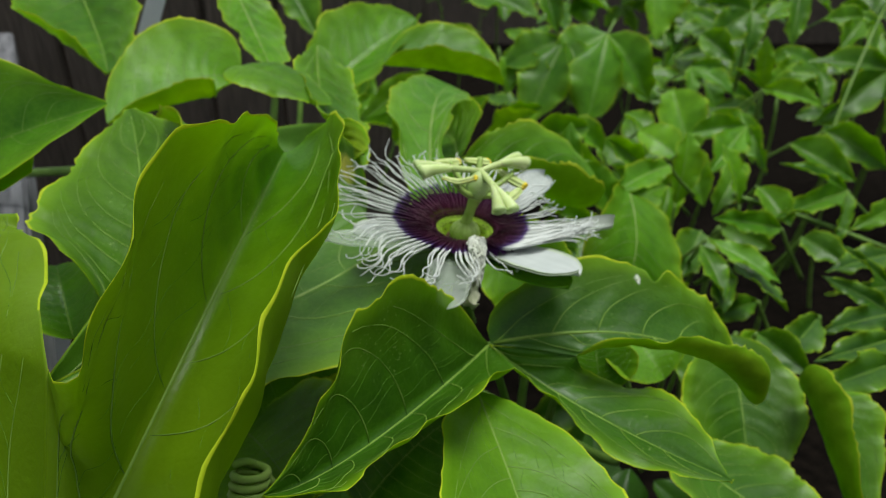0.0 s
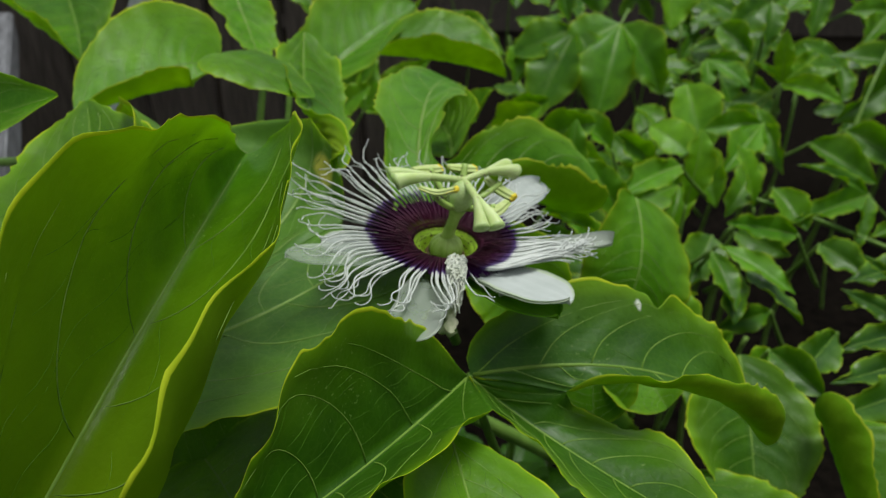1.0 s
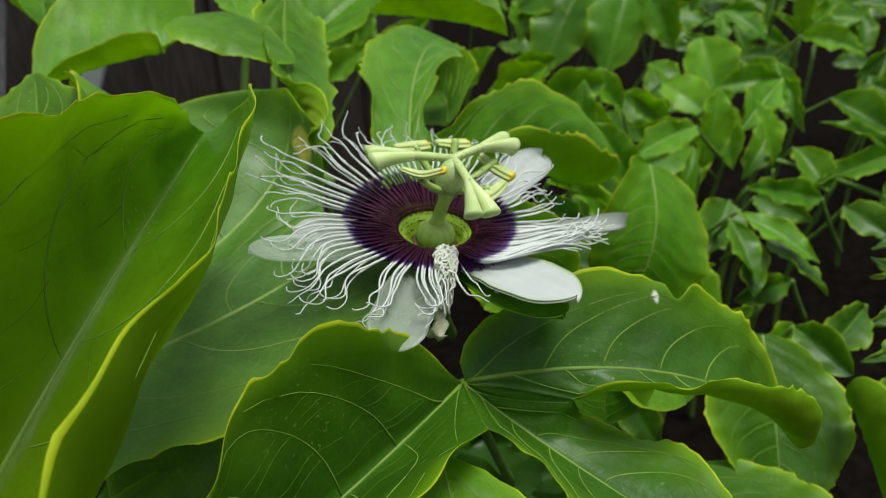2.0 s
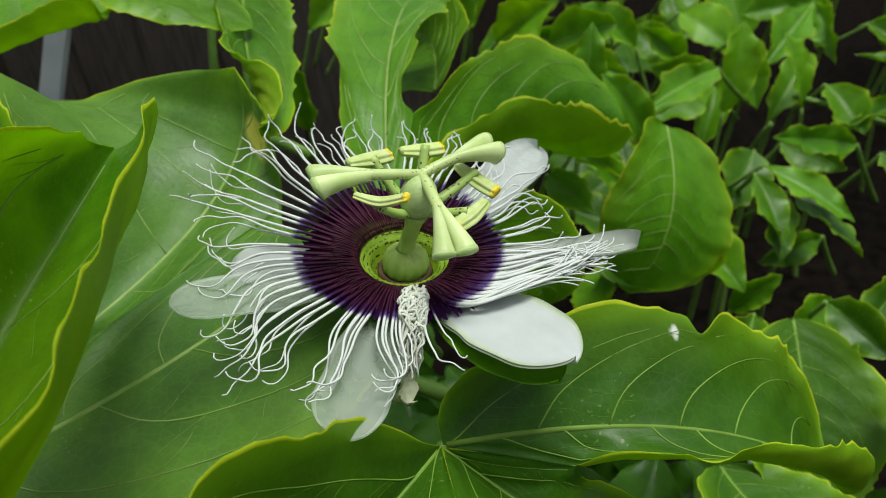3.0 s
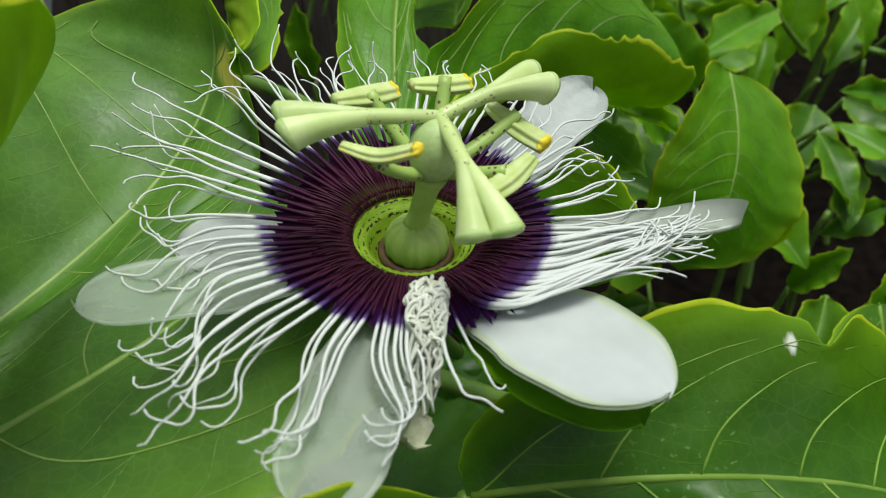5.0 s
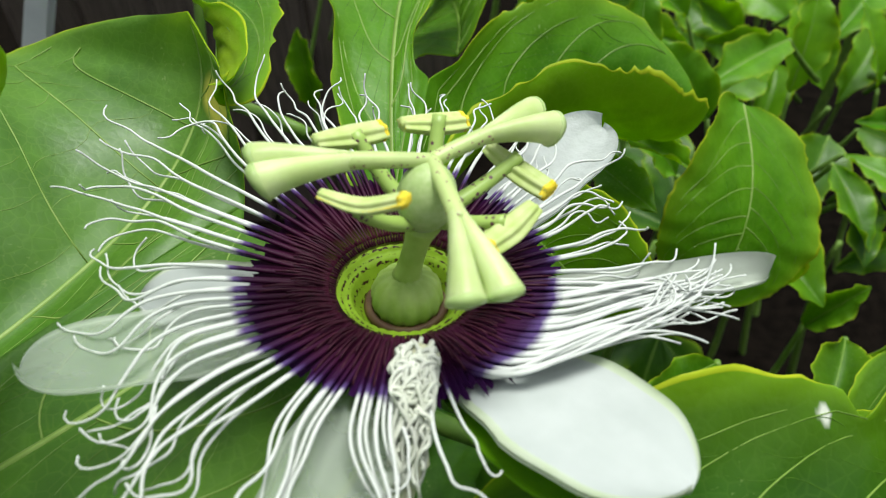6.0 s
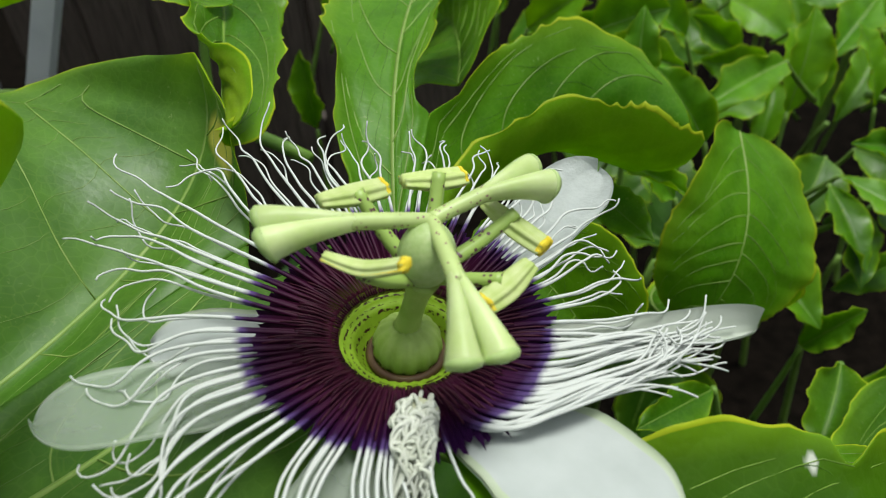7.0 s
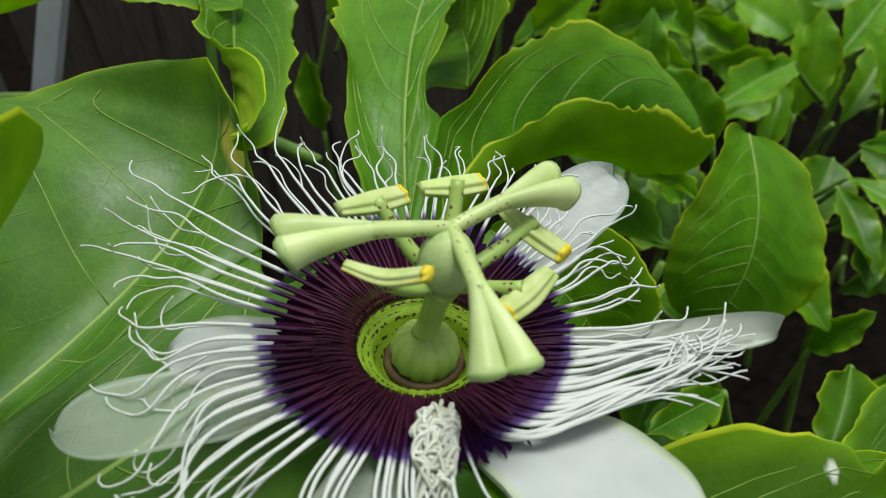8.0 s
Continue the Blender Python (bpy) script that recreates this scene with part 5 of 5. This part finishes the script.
rng = np.random.RandomState(11)
COUNT = 138
bounds = [-180]
while bounds[-1] < 165:
    bounds.append(bounds[-1] + rng.uniform(11, 24))
bounds[-1] = 180
tufts = [(a, b, rng.uniform(-6, 6), rng.uniform(0, 6.28), rng.uniform(0.6, 1.3)) for a, b in zip(bounds, bounds[1:])]
angles = [-180 + 360 * (k + rng.uniform(0.1, 0.9)) / COUNT for k in range(COUNT)]
angles += [rng.uniform(-64, -8) for k in range(26)]
for k, deg in enumerate(angles):
    row = k % 2
    if -84 < deg < -64 and k % 3:
        continue
    lo, hi, lean, phase, loose = next(t for t in tufts if t[0] <= deg <= t[1])
    combed = -66 < deg < -6
    middle = (lo + hi) / 2 + lean
    length = (reach(deg) - 8.2) * (1.09 if row else 1.01) * rng.uniform(0.88, 1.05)
    if combed:
        length = (31.0 - 0.04 * deg - 8.2) * rng.uniform(0.86, 1.08) + 5.0
    back_side = max(0, math.sin(math.radians(deg)))
    front_left = max(0.0, math.sin(math.radians((-deg - 80) * 1.8))) if -180 < deg < -80 else 0.0
    n = 46
    step = length / (n - 1)
    a0 = math.radians(deg)
    pull = math.radians((middle - deg) * rng.uniform(0.5, 1.2))
    own, amp = rng.uniform(0, 6.28), rng.uniform(0.3, 0.9) * loose * (0.45 if combed else 1)
    sign = 1 if front_left else (-1 if rng.rand() < 0.5 else 1)
    curl = -sign * (rng.uniform(1.0, 2.8) if front_left else rng.uniform(-0.4, 2.2)) * (0.5 if combed else 1)
    sink = (0.75 + 0.35 * math.sin(phase)) * rng.uniform(0.7, 1.2) * front_left
    rise = rng.uniform(0, 6.28)
    flip = rng.uniform(-0.6, 1.2) * (0.5 if combed else 1)
    aim = np.array((47 + rng.uniform(-2, 4), 7.0 + rng.uniform(-2.6, 1.8)))
    p = np.array((8.2 * math.cos(a0), 8.2 * math.sin(a0) + 0.4, 0.9))
    path = [p]
    for i in range(1, n):
        s = i / (n - 1)
        free = max(0.0, s - 0.42) / 0.58
        head = a0 + pull * min(1, s * 1.6) - 0.6 * pull * free
        if combed:
            turn_in = min(1.0, max(0.0, (s - 0.06) / 0.42))
            side_way = math.atan2(aim[1] - p[1], aim[0] - p[0])
            head = a0 + (side_way - a0) * turn_in * turn_in * (3 - 2 * turn_in)
        # a slack bend to the front, a hook at the end
        slack = min(1.0, max(0.0, (s - 0.42) / 0.33))
        head += sign * sink * slack * slack * (3 - 2 * slack) + curl * max(0, (s - 0.76) / 0.24) ** 1.3
        head += amp * free * (0.8 * math.sin(10 * s + phase) + 1.0 * math.sin(23 * s + own) * free + 0.9 * math.sin(43 * s + rise) * free * free * (not combed))
        slope = 0.16 + 0.05 * row + 0.14 * back_side * (1 - 0.5 * s) - 0.20 * s * (1 - 0.6 * back_side) - 0.5 * sink * slack * (1 - 0.8 * max(0, (s - 0.75) / 0.25))
        slope += 0.7 * amp * free * math.sin(15 * s + rise) + flip * max(0, (s - 0.82) / 0.18) ** 1.5
        p = p + step * np.array((math.cos(head) * math.cos(slope), math.sin(head) * math.cos(slope), math.sin(slope)))
        path.append(p)
    q = np.linspace(0, 1, n)
    radius = np.where(q < 0.38, 0.38 - 0.22 * q, 0.297 - 0.27 * (q - 0.38)) * (0.80 if row else 0.70)
    part("filament", tube("filament", np.array(path) * MM, radius.clip(0.11, 1) * MM, FILAMENT, 6), flower)

# limp filaments heaped on the wilted petal
for k in range(60):
    x0, y0 = rng.uniform(0.5, 4.6), rng.uniform(-13.5, -10.0)
    drop = rng.uniform(4.5, 13.0)
    w1, w2, swing = rng.uniform(0, 6.28), rng.uniform(0, 6.28), rng.uniform(0.35, 0.9)
    path = []
    for i in range(26):
        s = i / 25
        path.append((x0 + swing * min(1, 2.5 * s) * math.sin(15 * s + w1) + (2.4 - x0) * 0.4 * s, y0 - drop * s * 0.8 + 0.5 * math.sin(12 * s + w2), 2.6 + 1.7 * math.sin(3 * s) - drop * 0.42 * s * s + 0.6 * math.sin(13 * s + w2)))
    part("limp_filament", tube("limp_filament", np.array(path) * MM, np.linspace(0.25, 0.16, 26) * MM, LIMP, 6), flower)

# flower stalk
part("flower_stalk", tube("flower_stalk", bezier([(0, 0, -8), (1, 3, -20), (6, 14, -38)], 14) * MM, 0.0014, STEM, 10), flower, "green flower stalk")


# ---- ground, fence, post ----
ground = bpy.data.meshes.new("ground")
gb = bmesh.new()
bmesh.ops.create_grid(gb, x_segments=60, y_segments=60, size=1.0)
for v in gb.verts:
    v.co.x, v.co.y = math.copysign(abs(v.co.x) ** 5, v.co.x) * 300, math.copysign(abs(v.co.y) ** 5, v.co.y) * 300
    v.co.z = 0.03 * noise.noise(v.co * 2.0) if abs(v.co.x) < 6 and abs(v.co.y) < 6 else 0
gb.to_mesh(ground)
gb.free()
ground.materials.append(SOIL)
tagged(new("ground", ground), "bare brown soil under the vine, near black for shade", "ground", "", "structure")


def board(name, size, material, seed):
    """A sawn board with worn, uneven edges."""
    bm = bmesh.new()
    bmesh.ops.create_cube(bm, size=1.0)
    bmesh.ops.subdivide_edges(bm, edges=[e for e in bm.edges], cuts=5, use_grid_fill=True)
    for v in bm.verts:
        v.co = Vector((v.co.x * size[0], v.co.y * size[1], v.co.z * size[2]))
        j = noise.noise_vector(v.co * 9 + Vector((seed, 0, 0)))
        v.co += j * 0.0025
    bmesh.ops.bevel(bm, geom=[e for e in bm.edges if e.calc_face_angle(0) > 1.2], offset=0.002, segments=2, affect="EDGES")
    me = bpy.data.meshes.new(name)
    bm.to_mesh(me)
    bm.free()
    me.materials.append(material)
    return me


# made-up plain walls all round, added to hold back light from the horizon
for name, size, spot in (("wall_behind", (5.0, 0.12, 1.1), (0.4, -1.7, 0.55)), ("wall_left", (0.12, 5.6, 1.1), (-2.1, 1.0, 0.55)), ("wall_right", (0.12, 5.6, 1.1), (2.9, 1.0, 0.55)), ("wall_back", (5.0, 0.12, 1.1), (0.4, 3.7, 0.55))):
    wall = tagged(new(name, board(name, size, BROWN_WOOD, 3)), "plain brown wall added to block low light", "wall", "", "structure")
    wall.location = spot

# grey weathered rail that runs away beside the vine, on two legs
rail = tagged(new("wooden_rail"), "weathered grey wooden rail beside the vine", "rail")
rail.matrix_world = pose(-0.300, 0.372, 0.4725, 0, 0, 29.9)
part("rail_board", board("rail_board", (0.14, 1.1, 0.035), GREY_WOOD, 1), rail)
for y in (-0.35, 0.4):
    leg = part("rail_leg", board("rail_leg", (0.07, 0.05, 0.46), GREY_WOOD, 4), rail)
    leg.location = (0, y, -0.2455)

# brown fence behind
fence = tagged(new("wooden_fence"), "shaded brown plank fence behind the vine", "fence")
fence.location = (-0.14, 0.98, 0.0)
for k in range(6):
    plank = part("plank", board("plank", (0.088, 0.018, 0.66), BROWN_WOOD, 10 + k), fence)
    plank.location = (-0.42 + 0.098 * k, 0.004 * (k % 2), 0.33)
for z in (0.15, 0.5):
    bar = part("fence_rail", board("fence_rail", (0.6, 0.03, 0.05), BROWN_WOOD, 30), fence)
    bar.location = (-0.17, 0.028, z)

# galvanised channel that leans out of the ground beside the rail
channel = tagged(new("metal_stake"), "grey galvanised metal channel leaning out of the ground", "stake")
stake = Vector((0.43, 0.13, 1.0)).normalized()
channel.matrix_world = Matrix.Translation((-0.2043, 0.4562, 0.4896)) @ stake.to_track_quat('Y', 'Z').to_matrix().to_4x4()
bm = bmesh.new()
prof = [(-11, 5), (-11, -5), (11, -5), (11, 5), (9.5, 5), (9.5, -3.5), (2.5, -3.5), (2.5, 2.5), (-2.5, 2.5), (-2.5, -3.5), (-9.5, -3.5), (-9.5, 5)]
rings = [[bm.verts.new((x * MM, y, z * MM)) for x, z in prof] for y in np.linspace(-0.55, 0.14, 9)]
for a, b in zip(rings, rings[1:]):
    for k in range(len(prof)):
        bm.faces.new((a[k], a[(k + 1) % len(prof)], b[(k + 1) % len(prof)], b[k]))
bm.faces.new(rings[-1])
bm.faces.new(rings[0][::-1])
bmesh.ops.recalc_face_normals(bm, faces=bm.faces)
me = bpy.data.meshes.new("channel")
bm.to_mesh(me)
bm.free()
me.materials.append(METAL)
part("channel", me, channel)


# ---- stems and tendril ----
def vine_stem(label, points, radius):
    me = tube("vine_stem", bezier(points, 24), radius, STEM, 10)
    return tagged(new("vine_stem", me), label, "stem", "vine stems")


vine_stem("smooth green vine stem in front of the metal post", [(-0.26, 0.345, 0.50), (-0.16, 0.338, 0.512), (-0.09, 0.33, 0.52), (-0.03, 0.30, 0.505)], 0.0021)
vine_stem("thin green vine stem among shaded leaves", [(0.20, 0.45, 0.452), (0.2456, 0.4395, 0.4425), (0.2924, 0.4211, 0.4268), (0.34, 0.41, 0.41)], 0.0016)
vine_stem("thin yellow-green vine stem among light leaves", [(0.40, 0.67, 0.55), (0.387, 0.658, 0.5226), (0.3555, 0.62, 0.4912), (0.34, 0.60, 0.45)], 0.0014)
vine_stem("short green stalk in a dark gap", [(-0.0774, 0.3461, 0.49), (-0.078, 0.35, 0.52), (-0.0744, 0.3645, 0.5452)], 0.0017)
vine_stem("short green stalk in a dark gap", [(-0.066, 0.346, 0.49), (-0.064, 0.352, 0.52), (-0.062, 0.3645, 0.545)], 0.0014)
vine_stem("main green vine stem under the leaves", [(-0.09, 0.28, 0.46), (0.02, 0.20, 0.50), (0.05, 0.22, 0.44), (0.10, 0.30, 0.36)], 0.0026)

# stems that carry the bed of leaves up from the soil
stem_rng = np.random.RandomState(9)
for x, y, z in LEAFY_TOPS:
    sway = stem_rng.uniform(-0.04, 0.04, 4)
    vine_stem("brownish green vine stem rising from the soil", [(x + sway[0], y + 0.06, -0.02), (x + sway[1], y + 0.04, 0.15), (x + sway[2], y + 0.03, z - 0.12), (x, y, z - 0.001)], np.linspace(0.003, 0.0012, 24))
for root, top in (((-0.05, 0.30), (-0.03, 0.25, 0.47)), ((0.02, 0.34), (0.05, 0.30, 0.46)), ((0.10, 0.44), (0.09, 0.36, 0.42)), ((0.12, 0.60), (0.14, 0.52, 0.38)),
                  ((0.24, 0.66), (0.25, 0.58, 0.37)), ((0.20, 0.85), (0.16, 0.78, 0.40)), ((0.42, 0.95), (0.40, 0.84, 0.42)), ((0.30, 1.15), (0.32, 1.05, 0.46)), ((0.65, 1.2), (0.62, 1.1, 0.47)), ((0.05, 1.1), (0.08, 1.0, 0.45)), ((0.9, 1.45), (0.85, 1.35, 0.50)), ((0.45, 1.5), (0.5, 1.4, 0.51)), ((0.33, 0.76), (0.3213, 0.7075, 0.4615)), ((0.30, 0.70), (0.3075, 0.6765, 0.4685)), ((0.46, 0.85), (0.4474, 0.7850, 0.519)), ((0.35, 0.88), (0.3358, 0.8035, 0.5225)), ((0.29, 0.56), (0.262, 0.531, 0.292)), ((0.80, 0.92), (0.774, 0.881, 0.322))):
    sway = stem_rng.uniform(-0.05, 0.05, 4)
    vine_stem("brownish green vine stem rising from the soil", [(*root, -0.02), (root[0] + sway[0], root[1] + sway[1], 0.15), (top[0] + sway[2], top[1] + sway[3], 0.28), top], np.linspace(0.0035, 0.0018, 24))

# coiled tendril
turn = np.linspace(0, 6.5 * 2 * np.pi, 150)
coil = np.stack([0.0033 * np.cos(turn), 0.0033 * np.sin(turn), 0.0125 * turn / turn[-1]], axis=1)
lead = bezier([coil[-1], coil[-1] + np.array((0.003, 0.004, 0.002)), coil[-1] + np.array((0.008, 0.004, -0.004)), coil[-1] + np.array((0.012, 0.02, -0.02))], 20)
coil = np.concatenate([coil, lead[1:]])
tendril = tagged(new("tendril", tube("tendril", coil, 0.00085, VEIN_PALE, 8)), "tightly coiled yellow-green tendril beside a leaf", "tendril")
tendril.matrix_world = pose(-0.0298, 0.1165, 0.5125, -25, 8, 0)
